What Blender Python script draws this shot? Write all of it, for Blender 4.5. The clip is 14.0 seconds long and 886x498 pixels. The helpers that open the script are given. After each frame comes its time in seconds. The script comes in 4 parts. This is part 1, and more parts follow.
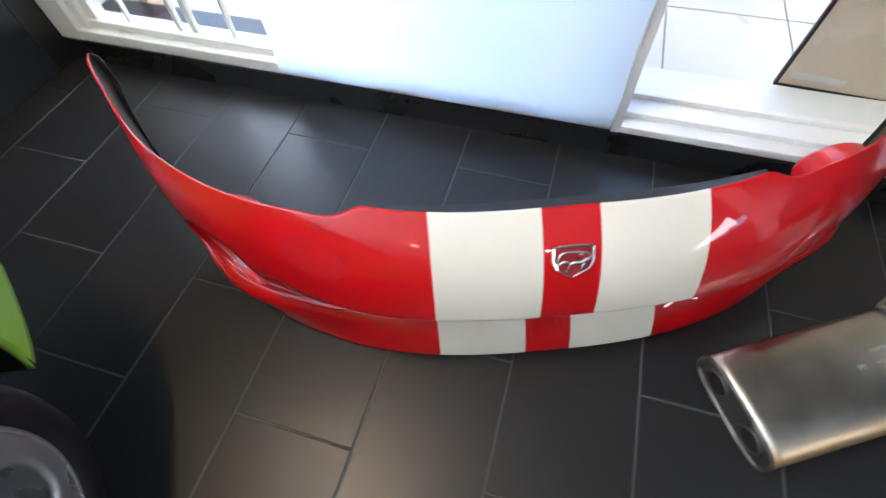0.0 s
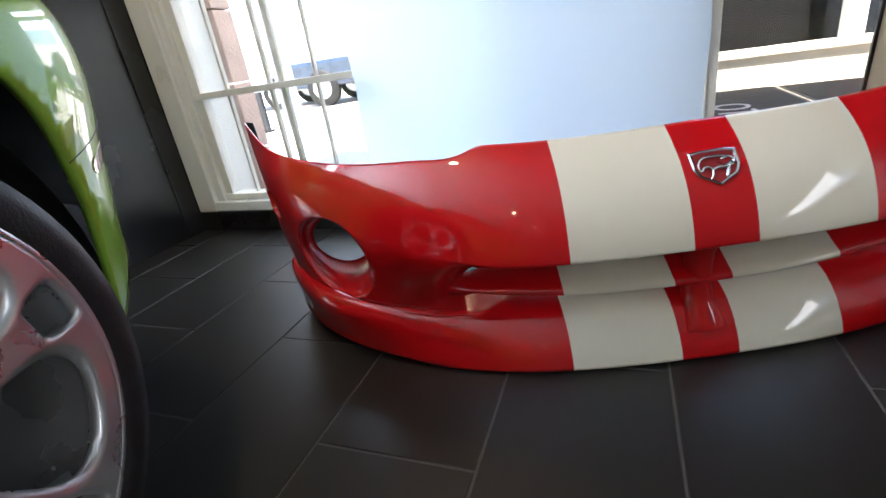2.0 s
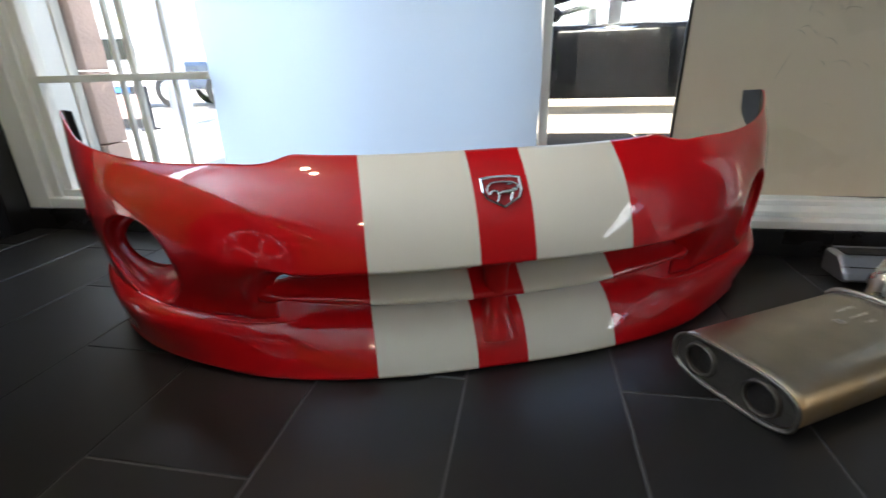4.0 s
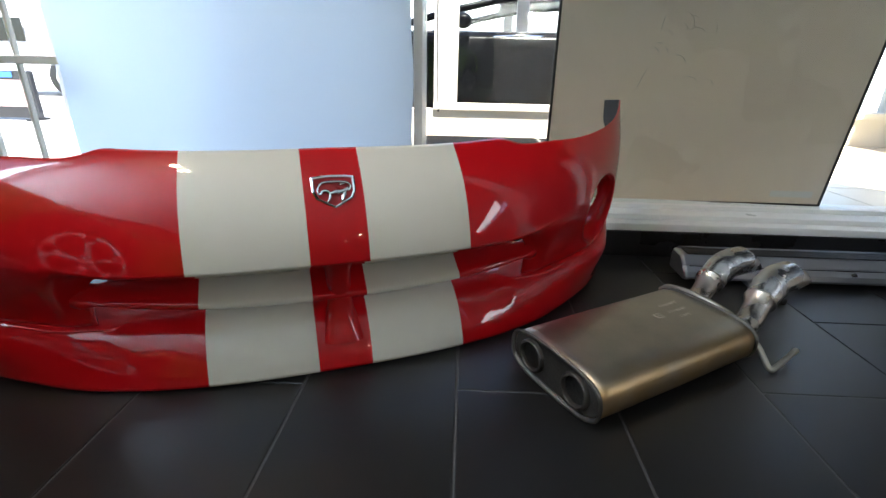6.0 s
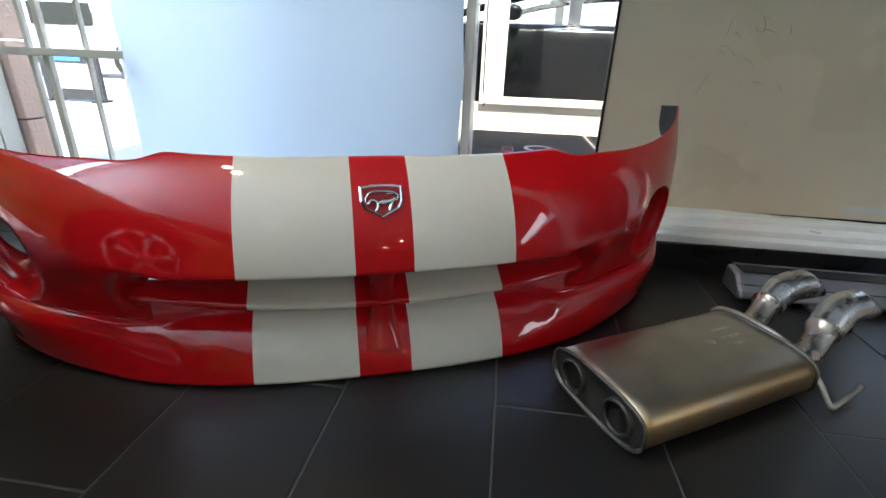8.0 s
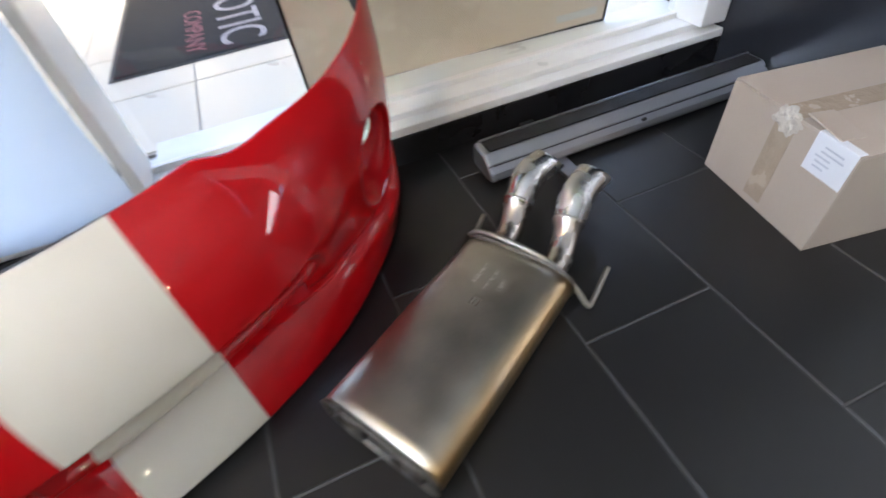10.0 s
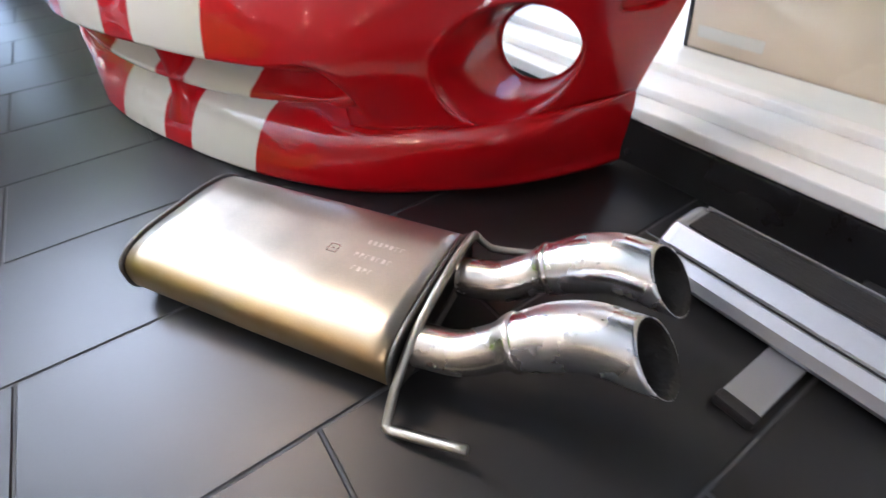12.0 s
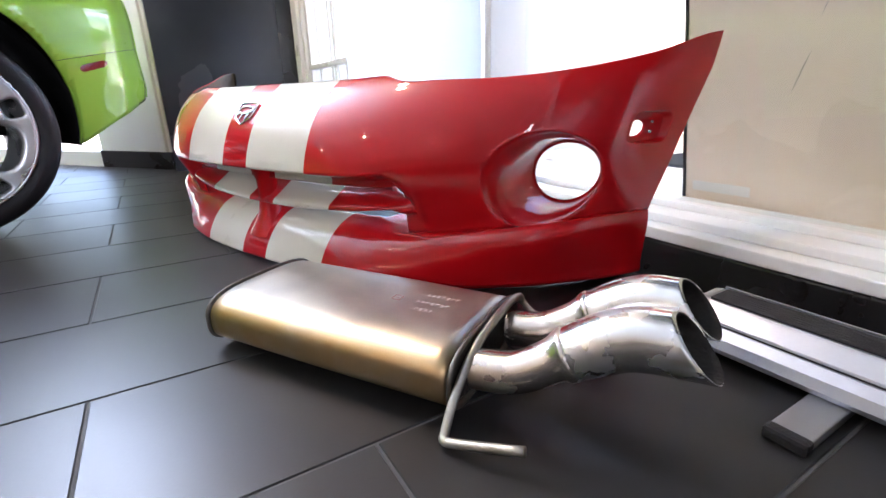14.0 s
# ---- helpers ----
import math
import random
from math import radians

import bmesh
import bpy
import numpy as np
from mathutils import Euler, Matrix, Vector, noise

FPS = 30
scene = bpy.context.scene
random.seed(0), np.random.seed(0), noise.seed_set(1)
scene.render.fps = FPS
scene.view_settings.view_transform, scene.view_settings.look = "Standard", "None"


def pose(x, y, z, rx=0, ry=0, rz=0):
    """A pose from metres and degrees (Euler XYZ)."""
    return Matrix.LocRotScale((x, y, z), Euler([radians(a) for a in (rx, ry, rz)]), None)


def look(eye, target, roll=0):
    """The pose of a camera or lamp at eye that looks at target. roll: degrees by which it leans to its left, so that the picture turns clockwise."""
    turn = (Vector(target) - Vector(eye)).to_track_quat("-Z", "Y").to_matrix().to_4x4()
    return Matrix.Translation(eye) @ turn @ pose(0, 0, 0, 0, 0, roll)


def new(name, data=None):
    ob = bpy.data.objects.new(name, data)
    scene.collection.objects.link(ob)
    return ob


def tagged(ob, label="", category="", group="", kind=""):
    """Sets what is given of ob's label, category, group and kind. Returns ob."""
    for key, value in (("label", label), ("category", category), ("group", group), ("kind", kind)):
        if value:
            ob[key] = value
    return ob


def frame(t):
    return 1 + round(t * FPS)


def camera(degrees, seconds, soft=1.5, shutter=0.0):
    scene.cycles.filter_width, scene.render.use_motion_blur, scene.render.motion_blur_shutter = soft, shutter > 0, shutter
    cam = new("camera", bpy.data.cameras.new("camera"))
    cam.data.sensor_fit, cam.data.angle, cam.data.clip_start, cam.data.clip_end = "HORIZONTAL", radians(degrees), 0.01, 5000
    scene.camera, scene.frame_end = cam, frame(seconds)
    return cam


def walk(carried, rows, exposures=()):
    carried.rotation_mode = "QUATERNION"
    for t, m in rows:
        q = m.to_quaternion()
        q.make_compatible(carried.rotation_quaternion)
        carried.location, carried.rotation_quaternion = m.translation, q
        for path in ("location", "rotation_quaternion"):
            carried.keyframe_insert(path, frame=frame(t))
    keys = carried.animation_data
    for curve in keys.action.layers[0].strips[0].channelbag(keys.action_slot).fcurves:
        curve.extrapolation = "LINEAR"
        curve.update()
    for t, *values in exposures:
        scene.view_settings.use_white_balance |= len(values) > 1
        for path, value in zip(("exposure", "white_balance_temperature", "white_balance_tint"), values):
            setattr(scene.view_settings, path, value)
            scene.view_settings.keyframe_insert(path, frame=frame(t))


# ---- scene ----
cam = camera(87.2, 14.0, 1.5, 0.5)
PATH = [
    (0, (-0.022, -0.412, 1.124), (-0.376, 0.616, -0.555), -3.2),
    (0.5, (-0.137, -0.586, 1.067), (-0.472, 0.648, -0.47), -4.3),
    (0.8, (-0.147, -0.677, 1.018), (-0.553, 0.664, -0.41), -6.5),
    (1, (-0.119, -0.707, 0.941), (-0.66, 0.735, -0.335), -9.5),
    (1.5, (-0.124, -0.76, 0.713), (-0.792, 0.872, -0.231), -8.8),
    (2, (-0.09, -0.803, 0.618), (-0.802, 0.901, -0.15), -8.9),
    (2.5, (-0.049, -0.816, 0.599), (-0.732, 0.911, -0.142), -5.6),
    (3, (0.01, -0.8, 0.597), (-0.56, 0.967, -0.145), -3.5),
    (3.5, (0.058, -0.79, 0.596), (-0.408, 1.01, -0.14), -2.2),
    (4, (0.108, -0.786, 0.595), (-0.236, 1.047, -0.128), -1.6),
    (4.2, (0.136, -0.777, 0.596), (-0.143, 1.063, -0.136), -1.2),
    (6.3, (0.328, -0.752, 0.59), (0.252, 1.119, -0.119), 1.2),
    (6.5, (0.345, -0.749, 0.599), (0.189, 1.12, -0.098), 2.5),
    (7, (0.367, -0.755, 0.601), (0.172, 1.111, -0.088), 2.2),
    (7.2, (0.354, -0.75, 0.612), (0.105, 1.1, -0.095), 2.5),
    (9.3, (0.228, -0.612, 0.646), (0.304, 1.066, -0.447), -2.4),
    (9.5, (0.28, -0.559, 0.7), (0.554, 0.967, -0.563), -3.7),
    (9.7, (0.384, -0.474, 0.746), (0.695, 0.992, -0.578), -8.2),
    (10, (0.536, -0.335, 0.805), (0.953, 0.99, -0.635), -8.0),
    (10.2, (0.65, -0.293, 0.802), (1.018, 0.981, -0.696), -8.6),
    (10.5, (0.809, -0.141, 0.777), (1.021, 1.082, -0.792), -1.4),
    (10.6, (0.857, -0.085, 0.762), (0.973, 1.107, -0.839), -1.7),
    (11, (1.031, 0.094, 0.673), (0.622, 1.102, -1.005), -4.6),
    (11.2, (1.113, 0.121, 0.620), (0.350, 0.945, -1.021), -9.4),
    (11.3, (1.143, 0.132, 0.600), (0.257, 0.838, -1.045), -9.4),
    (11.4, (1.172, 0.121, 0.578), (0.198, 0.830, -1.017), -8.5),
    (11.5, (1.191, 0.113, 0.57), (0.171, 0.808, -1.004), -8.1),
    (12, (1.234, 0.034, 0.528), (-0.02, 0.808, -0.824), -4.1),
    (12.5, (1.272, -0.006, 0.475), (-0.209, 0.805, -0.596), -3.0),
    (13, (1.315, -0.05, 0.44), (-0.293, 0.784, -0.407), -2.5),
    (13.5, (1.341, -0.101, 0.419), (-0.295, 0.806, -0.288), -1.4),
    (14, (1.364, -0.129, 0.403), (-0.263, 0.852, -0.221), -1.5),
]
EXPOSURE = [(0, 3.16, 6500, 17), (1.0, 3.15, 6800, 17), (1.5, 2.92, 6900, 16), (2.0, 2.62, 6850, 16), (3.0, 2.42, 6750, 14), (4.2, 2.42, 6700, 14), (7.2, 2.28, 6500, 12), (9.5, 2.7, 6550, 15), (10.0, 3.0, 6700, 19), (11.0, 3.4, 6550, 21), (12.5, 3.45, 6550, 24), (14, 3.48, 6550, 25)]
walk(cam, [(t, look(e, g, r)) for t, e, g, r in PATH], EXPOSURE)

# ---- daylight and lamps ----
world = bpy.data.worlds.new("daylight")
scene.world = world
world.use_nodes = True
wn = world.node_tree
sky = wn.nodes.new("ShaderNodeTexSky")
sky.sky_type, sky.sun_disc = "NISHITA", False
sky.sun_elevation, sky.sun_rotation = radians(64), radians(164)
wn.links.new(sky.outputs[0], wn.nodes["Background"].inputs[0])
wn.nodes["Background"].inputs[1].default_value = 0.15
sun = new("sun", bpy.data.lights.new("sun", "SUN"))
sun.data.energy, sun.data.angle, sun.data.color = 4.0, radians(0.53), (1.0, 0.95, 0.87)
sun.matrix_world = look((1.2, -4.2, 9.0), (0, 0, 0))


def sky_lamp(name, middle, target, width, height, watts, color):
    """Added area lamp in place of sky light, at or beyond a window opening."""
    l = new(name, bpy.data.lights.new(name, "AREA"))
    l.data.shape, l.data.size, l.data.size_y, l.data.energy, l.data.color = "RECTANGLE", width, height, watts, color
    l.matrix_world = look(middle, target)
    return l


# added lamp across the west window, boosts the weak sky from that side
sky_lamp("west_daylight", (-4.55, -2.05, 2.95), (-3.95, -2.84, 3.15), 4.9, 1.9, 140, (0.62, 0.80, 1.0))
# added lamp hung outdoors above the view, brightens the floor sheen and film
sky_lamp("window_daylight", (-2.1, 1.80, 1.90), (-1.9, 0.6, 1.1), 2.2, 1.6, 12.0, (0.80, 0.90, 1.0))
# added fill lamp along the east strip window
sky_lamp("east_daylight", (4.55, -2.05, 1.40), (3.95, -2.84, 1.38), 4.9, 0.35, 9, (0.86, 0.93, 1.0))


# ---- materials ----
def material(name, color, rough=0.5, metal=0.0, vary=0.15, scale=6.0, fine=120.0, bump=0.02, coat=0.0, rough_vary=0.1, piece=0.0, tint=None, spec=0.5):
    """Principled surface with colour varied at two sizes, uneven gloss and fine relief."""
    m = bpy.data.materials.new(name)
    m.use_nodes = True
    t = m.node_tree
    n, l = t.nodes, t.links
    p = n["Principled BSDF"]
    co = n.new("ShaderNodeTexCoord")
    big, small = n.new("ShaderNodeTexNoise"), n.new("ShaderNodeTexNoise")
    for node, s, d in ((big, scale, 5), (small, fine, 3)):
        node.inputs["Scale"].default_value, node.inputs["Detail"].default_value = s, d
        l.new(co.outputs["Object"], node.inputs["Vector"])
    mix = n.new("ShaderNodeMix")
    mix.data_type = "RGBA"
    dark = [c * (1 - vary) for c in color]
    light = [min(1.0, c * (1 + vary)) for c in color] if tint is None else list(tint)
    mix.inputs[6].default_value, mix.inputs[7].default_value = (*dark, 1), (*light, 1)
    f = n.new("ShaderNodeMath")
    f.operation = "MULTIPLY_ADD"
    f.inputs[1].default_value = 0.35
    l.new(small.outputs[0], f.inputs[0])
    g = n.new("ShaderNodeMath")
    g.operation = "MULTIPLY_ADD"
    g.inputs[1].default_value, g.inputs[2].default_value = 1.6, -0.5
    l.new(big.outputs[0], g.inputs[0])
    l.new(g.outputs[0], f.inputs[2])
    last = f
    if piece:
        info = n.new("ShaderNodeObjectInfo")
        h = n.new("ShaderNodeMath")
        h.operation = "MULTIPLY_ADD"
        h.inputs[1].default_value = piece
        l.new(info.outputs["Random"], h.inputs[0])
        l.new(f.outputs[0], h.inputs[2])
        last = h
    last.use_clamp = True
    l.new(last.outputs[0], mix.inputs[0])
    l.new(mix.outputs[2], p.inputs["Base Color"])
    r = n.new("ShaderNodeMapRange")
    r.inputs[1].default_value, r.inputs[2].default_value = 0.3, 0.7
    r.inputs[3].default_value, r.inputs[4].default_value = max(0.02, rough - rough_vary), min(1, rough + rough_vary)
    l.new(big.outputs[0], r.inputs[0])
    l.new(r.outputs[0], p.inputs["Roughness"])
    p.inputs["Metallic"].default_value, p.inputs["Specular IOR Level"].default_value = metal, spec
    p.inputs["Coat Weight"].default_value, p.inputs["Coat Roughness"].default_value = coat, 0.02
    p.inputs["Coat IOR"].default_value = 1.52
    if bump:
        b = n.new("ShaderNodeBump")
        b.inputs["Strength"].default_value, b.inputs["Distance"].default_value = 1.0, bump * 0.02
        l.new(small.outputs[0], b.inputs["Height"])
        l.new(b.outputs[0], p.inputs["Normal"])
    return m


def glow(name, color, strength):
    m = bpy.data.materials.new(name)
    m.use_nodes = True
    p = m.node_tree.nodes["Principled BSDF"]
    p.inputs["Base Color"].default_value = (*color, 1)
    p.inputs["Emission Color"].default_value, p.inputs["Emission Strength"].default_value = (*color, 1), strength
    return m


def glass_material(name, color=(1, 1, 1), rough=0.0):
    m = bpy.data.materials.new(name)
    m.use_nodes = True
    n, l = m.node_tree.nodes, m.node_tree.links
    out = n["Material Output"]
    n.remove(n["Principled BSDF"])
    clear, gloss, mix, fres = n.new("ShaderNodeBsdfTransparent"), n.new("ShaderNodeBsdfGlossy"), n.new("ShaderNodeMixShader"), n.new("ShaderNodeLayerWeight")
    clear.inputs[0].default_value = (*color, 1)
    gloss.inputs["Roughness"].default_value = rough
    power, scale = n.new("ShaderNodeMath"), n.new("ShaderNodeMath")
    power.operation, scale.operation = "POWER", "MULTIPLY_ADD"
    power.inputs[1].default_value, scale.inputs[1].default_value, scale.inputs[2].default_value = 4.0, 0.6, 0.035
    l.new(fres.outputs["Facing"], power.inputs[0])
    l.new(power.outputs[0], scale.inputs[0])
    l.new(scale.outputs[0], mix.inputs[0])
    l.new(clear.outputs[0], mix.inputs[1])
    l.new(gloss.outputs[0], mix.inputs[2])
    l.new(mix.outputs[0], out.inputs[0])
    return m


RED = material("red_paint", (0.55, 0.005, 0.008), 0.32, vary=0.05, scale=3, fine=900, bump=0.0, coat=1.0, rough_vary=0.05, spec=0.1)
CREAM = material("cream_paint", (0.75, 0.70, 0.595), 0.32, vary=0.04, scale=4, fine=600, bump=0.0, coat=1.0, rough_vary=0.05, spec=0.1)
INNER = material("raw_moulding", (0.045, 0.035, 0.028), 0.6, vary=0.5, scale=5, fine=80, bump=0.15, tint=(0.16, 0.10, 0.045))
CHROME = material("chrome", (0.78, 0.78, 0.80), 0.1, 1.0, vary=0.05, fine=300, bump=0.0, rough_vary=0.05)
SLATE = material("slate_tile", (0.0108, 0.0106, 0.0105), 0.38, vary=0.18, scale=2.2, fine=220, bump=0.003, rough_vary=0.03, piece=0.35, spec=0.52)
GROUT = material("grout", (0.085, 0.085, 0.085), 0.85, vary=0.3, scale=5, fine=200, bump=0.05)
BLACKWALL = material("black_wall_paint", (0.022, 0.024, 0.029), 0.24, vary=0.3, scale=2, fine=250, bump=0.01)
BLACKBASE = material("black_skirting", (0.012, 0.012, 0.013), 0.3, vary=0.3, scale=4, fine=200, bump=0.02)
WHITEWOOD = material("white_gloss_wood", (0.80, 0.79, 0.76), 0.35, vary=0.05, scale=4, fine=90, bump=0.03)
WHITEWALL = material("white_wall_paint", (0.78, 0.78, 0.76), 0.6, vary=0.05, scale=2, fine=200, bump=0.04)
STAMP = material("stamped_steel", (0.80, 0.78, 0.74), 0.75, 1.0, vary=0.1, bump=0.0)
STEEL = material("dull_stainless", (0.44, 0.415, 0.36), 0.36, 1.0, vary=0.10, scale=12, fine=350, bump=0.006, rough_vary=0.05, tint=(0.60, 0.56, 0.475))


def straw_band(m):
    """Straw-coloured band along the lower shoulder, dents and dull blotches on the silencer's steel."""
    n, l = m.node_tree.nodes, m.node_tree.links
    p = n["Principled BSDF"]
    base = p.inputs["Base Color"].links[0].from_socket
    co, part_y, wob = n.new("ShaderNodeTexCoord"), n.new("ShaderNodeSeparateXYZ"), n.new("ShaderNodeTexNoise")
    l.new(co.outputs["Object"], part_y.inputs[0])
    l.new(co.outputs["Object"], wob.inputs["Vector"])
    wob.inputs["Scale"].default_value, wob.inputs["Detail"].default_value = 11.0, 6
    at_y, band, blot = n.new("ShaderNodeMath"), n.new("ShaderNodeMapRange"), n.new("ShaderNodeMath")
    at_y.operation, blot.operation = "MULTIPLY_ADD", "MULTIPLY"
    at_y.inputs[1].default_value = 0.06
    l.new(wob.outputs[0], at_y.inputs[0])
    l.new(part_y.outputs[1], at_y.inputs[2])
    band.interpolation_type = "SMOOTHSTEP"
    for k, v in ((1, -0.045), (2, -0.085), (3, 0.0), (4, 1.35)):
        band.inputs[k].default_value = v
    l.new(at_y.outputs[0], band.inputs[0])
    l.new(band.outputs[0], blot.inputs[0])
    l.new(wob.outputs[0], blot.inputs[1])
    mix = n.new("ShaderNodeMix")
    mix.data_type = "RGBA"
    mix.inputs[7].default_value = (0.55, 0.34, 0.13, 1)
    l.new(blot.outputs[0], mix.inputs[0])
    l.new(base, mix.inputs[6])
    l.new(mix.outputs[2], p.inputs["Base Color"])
    dent = n.new("ShaderNodeBump")
    dent.inputs["Distance"].default_value = 0.0006
    big = n.new("ShaderNodeTexNoise")
    big.inputs["Scale"].default_value = 9.0
    l.new(co.outputs["Object"], big.inputs["Vector"])
    l.new(big.outputs[0], dent.inputs["Height"])
    l.new(p.inputs["Normal"].links[0].from_socket, dent.inputs["Normal"])
    l.new(dent.outputs[0], p.inputs["Normal"])


straw_band(STEEL)
PIPE = material("polished_stainless", (0.72, 0.72, 0.72), 0.25, 1.0, vary=0.15, scale=22, fine=90, bump=0.02, rough_vary=0.10)
PIPEDULL = material("stained_stainless", (0.62, 0.57, 0.52), 0.27, 1.0, vary=0.25, scale=14, fine=220, bump=0.01, rough_vary=0.08)
SOOT = material("sooty_steel", (0.030, 0.028, 0.026), 0.6, 0.3, vary=0.4, scale=20, fine=200, bump=0.1)
DARKSTEEL = material("burnt_steel", (0.075, 0.066, 0.058), 0.5, 0.7, vary=0.4, scale=18, fine=160, bump=0.08)
RIMSTEEL = material("dark_crimped_steel", (0.16, 0.145, 0.125), 0.42, 0.9, vary=0.4, scale=25, fine=180, bump=0.1)
BADGEPLATE = material("dark_red_enamel", (0.34, 0.022, 0.026), 0.35, 0.3, vary=0.2, scale=60, fine=300, bump=0.0)
PALEGROUT = material("pale_grout", (0.42, 0.38, 0.31), 0.8, vary=0.15, scale=5, fine=90, bump=0.03)
ROD = material("dull_steel_rod", (0.45, 0.43, 0.37), 0.42, 1.0, vary=0.25, scale=20, fine=200, bump=0.05)
ALU = material("silver_aluminium", (0.40, 0.41, 0.44), 0.36, 0.9, vary=0.08, scale=5, fine=260, bump=0.01)
RUBBER = material("black_rubber", (0.011, 0.011, 0.012), 0.6, vary=0.3, scale=15, fine=260, bump=0.05)
CARD = material("cardboard", (0.45, 0.37, 0.30), 0.8, vary=0.07, scale=4, fine=150, bump=0.02)
TAPE = material("packing_tape", (0.42, 0.335, 0.25), 0.22, vary=0.12, scale=20, fine=60, bump=0.15)
CLEARTAPE = material("crumpled_clear_tape", (0.60, 0.55, 0.48), 0.15, vary=0.2, scale=40, fine=120, bump=0.2)
PAPER = material("white_label", (0.78, 0.80, 0.84), 0.5, vary=0.03, bump=0.0)
INK = material("grey_print", (0.52, 0.55, 0.62), 0.6, bump=0.0)
GREEN = material("green_paint", (0.33, 0.62, 0.07), 0.32, vary=0.05, scale=2, fine=700, bump=0.0, coat=1.0, rough_vary=0.05, spec=0.1)
RIM = material("silver_alloy", (0.70, 0.71, 0.72), 0.31, 0.82, vary=0.08, fine=400, bump=0.0)
LENSRED = material("red_lens", (0.17, 0.016, 0.013), 0.15, vary=0.2, scale=60, bump=0.0, coat=1.0)
BROWNBOARD = material("taupe_panel", (0.72, 0.585, 0.455), 0.3, vary=0.06, scale=2, fine=80, bump=0.02)
SCUFF = material("dark_scuff", (0.30, 0.26, 0.21), 0.6, vary=0.4, scale=30, bump=0.0)
STRIP = material("pale_label", (0.66, 0.63, 0.58), 0.4, vary=0.05, bump=0.0)
WHITETILE = material("cream_floor_tile", (0.68, 0.60, 0.46), 0.35, vary=0.05, scale=4, fine=90, bump=0.02, piece=0.2)
MAT = material("black_carpet", (0.018, 0.019, 0.022), 0.95, vary=0.4, scale=30, fine=500, bump=0.5)
MATPRINT = material("red_carpet_print", (0.40, 0.16, 0.17), 0.9, vary=0.2, scale=60, fine=500, bump=0.4)
MATPALE = material("pale_carpet_print", (0.55, 0.50, 0.50), 0.9, vary=0.2, scale=60, fine=500, bump=0.4)
PILLARM = material("pink_stone", (0.68, 0.49, 0.42), 0.8, vary=0.2, scale=9, fine=60, bump=0.3)
GROUND = material("pale_concrete", (0.52, 0.50, 0.47), 0.8, vary=0.12, scale=1.5, fine=40, bump=0.2)
DARKCAR = material("black_paint", (0.004, 0.004, 0.005), 0.2, vary=0.2, bump=0.0, coat=0.0, spec=0.12)
BLUECAR = material("dark_blue_paint", (0.03, 0.05, 0.09), 0.3, vary=0.2, bump=0.0, coat=0.6)
POLEPAINT = material("blue_grey_paint", (0.42, 0.47, 0.58), 0.5, vary=0.1, bump=0.02)
SIGNBLUE = material("blue_sign", (0.05, 0.22, 0.70), 0.5, vary=0.1, bump=0.0)
SIGNPINK = material("pink_sign", (0.62, 0.42, 0.40), 0.6, vary=0.1, bump=0.0)
CREAMWALL = material("cream_lobby_paint", (0.80, 0.74, 0.63), 0.55, vary=0.05, scale=2, fine=150, bump=0.03)
WHITECAR = material("white_car_paint", (0.72, 0.73, 0.75), 0.3, vary=0.03, bump=0.0, coat=1.0)
DARKGLASS = material("dark_car_glass", (0.010, 0.012, 0.014), 0.05, vary=0.1, bump=0.0)
CEIL = material("ceiling_paint", (0.80, 0.79, 0.77), 0.8, vary=0.05, scale=2, fine=90, bump=0.05)
GREYWALL = material("grey_wall_paint", (0.14, 0.13, 0.12), 0.6, vary=0.1, scale=2, fine=90, bump=0.05)
GLASS = glass_material("window_glass", (0.97, 0.99, 0.98))
LAMP = glow("warm_lamp_face", (1.0, 0.78, 0.50), 45)

# back-lit sheet: lets daylight through
FILM = bpy.data.materials.new("translucent_film")
FILM.use_nodes = True
fn, fl = FILM.node_tree.nodes, FILM.node_tree.links
fn.remove(fn["Principled BSDF"])
tr, di, mx = fn.new("ShaderNodeBsdfTranslucent"), fn.new("ShaderNodeBsdfDiffuse"), fn.new("ShaderNodeMixShader")
tr.inputs[0].default_value, di.inputs[0].default_value = (0.66, 0.77, 0.89, 1), (0.72, 0.78, 0.84, 1)
mx.inputs[0].default_value = 0.2
fl.new(tr.outputs[0], mx.inputs[1])
fl.new(di.outputs[0], mx.inputs[2])
fl.new(mx.outputs[0], fn["Material Output"].inputs[0])


# ---- builders ----
def mesh_of(name, verts, faces, mats, slots=None, smooth=False):
    me = bpy.data.meshes.new(name)
    me.from_pydata([tuple(v) for v in verts], [], [tuple(f) for f in faces])
    for m in (mats if isinstance(mats, (list, tuple)) else [mats]):
        me.materials.append(m)
    if slots is not None:
        me.polygons.foreach_set("material_index", slots)
    if smooth:
        me.polygons.foreach_set("use_smooth", [True] * len(me.polygons))
    me.update()
    return me


def part(name, bm, mats, parent=None, label="", smooth=False):
    """Links a bmesh as one mesh object under a thing or a part."""
    me = bpy.data.meshes.new(name)
    bm.to_mesh(me)
    bm.free()
    for m in (mats if isinstance(mats, (list, tuple)) else [mats]):
        me.materials.append(m)
    if smooth:
        me.polygons.foreach_set("use_smooth", [True] * len(me.polygons))
    ob = new(name, me)
    ob.parent = parent
    return tagged(ob, label) if label else ob


def mpart(name, me, parent=None, label=""):
    ob = new(name, me)
    ob.parent = parent
    return tagged(ob, label) if label else ob


def thing(name, m, label, category, group="", kind=""):
    e = new(name)
    e.empty_display_size = 0.05
    e.matrix_world = m
    return tagged(e, label, category, group, kind)


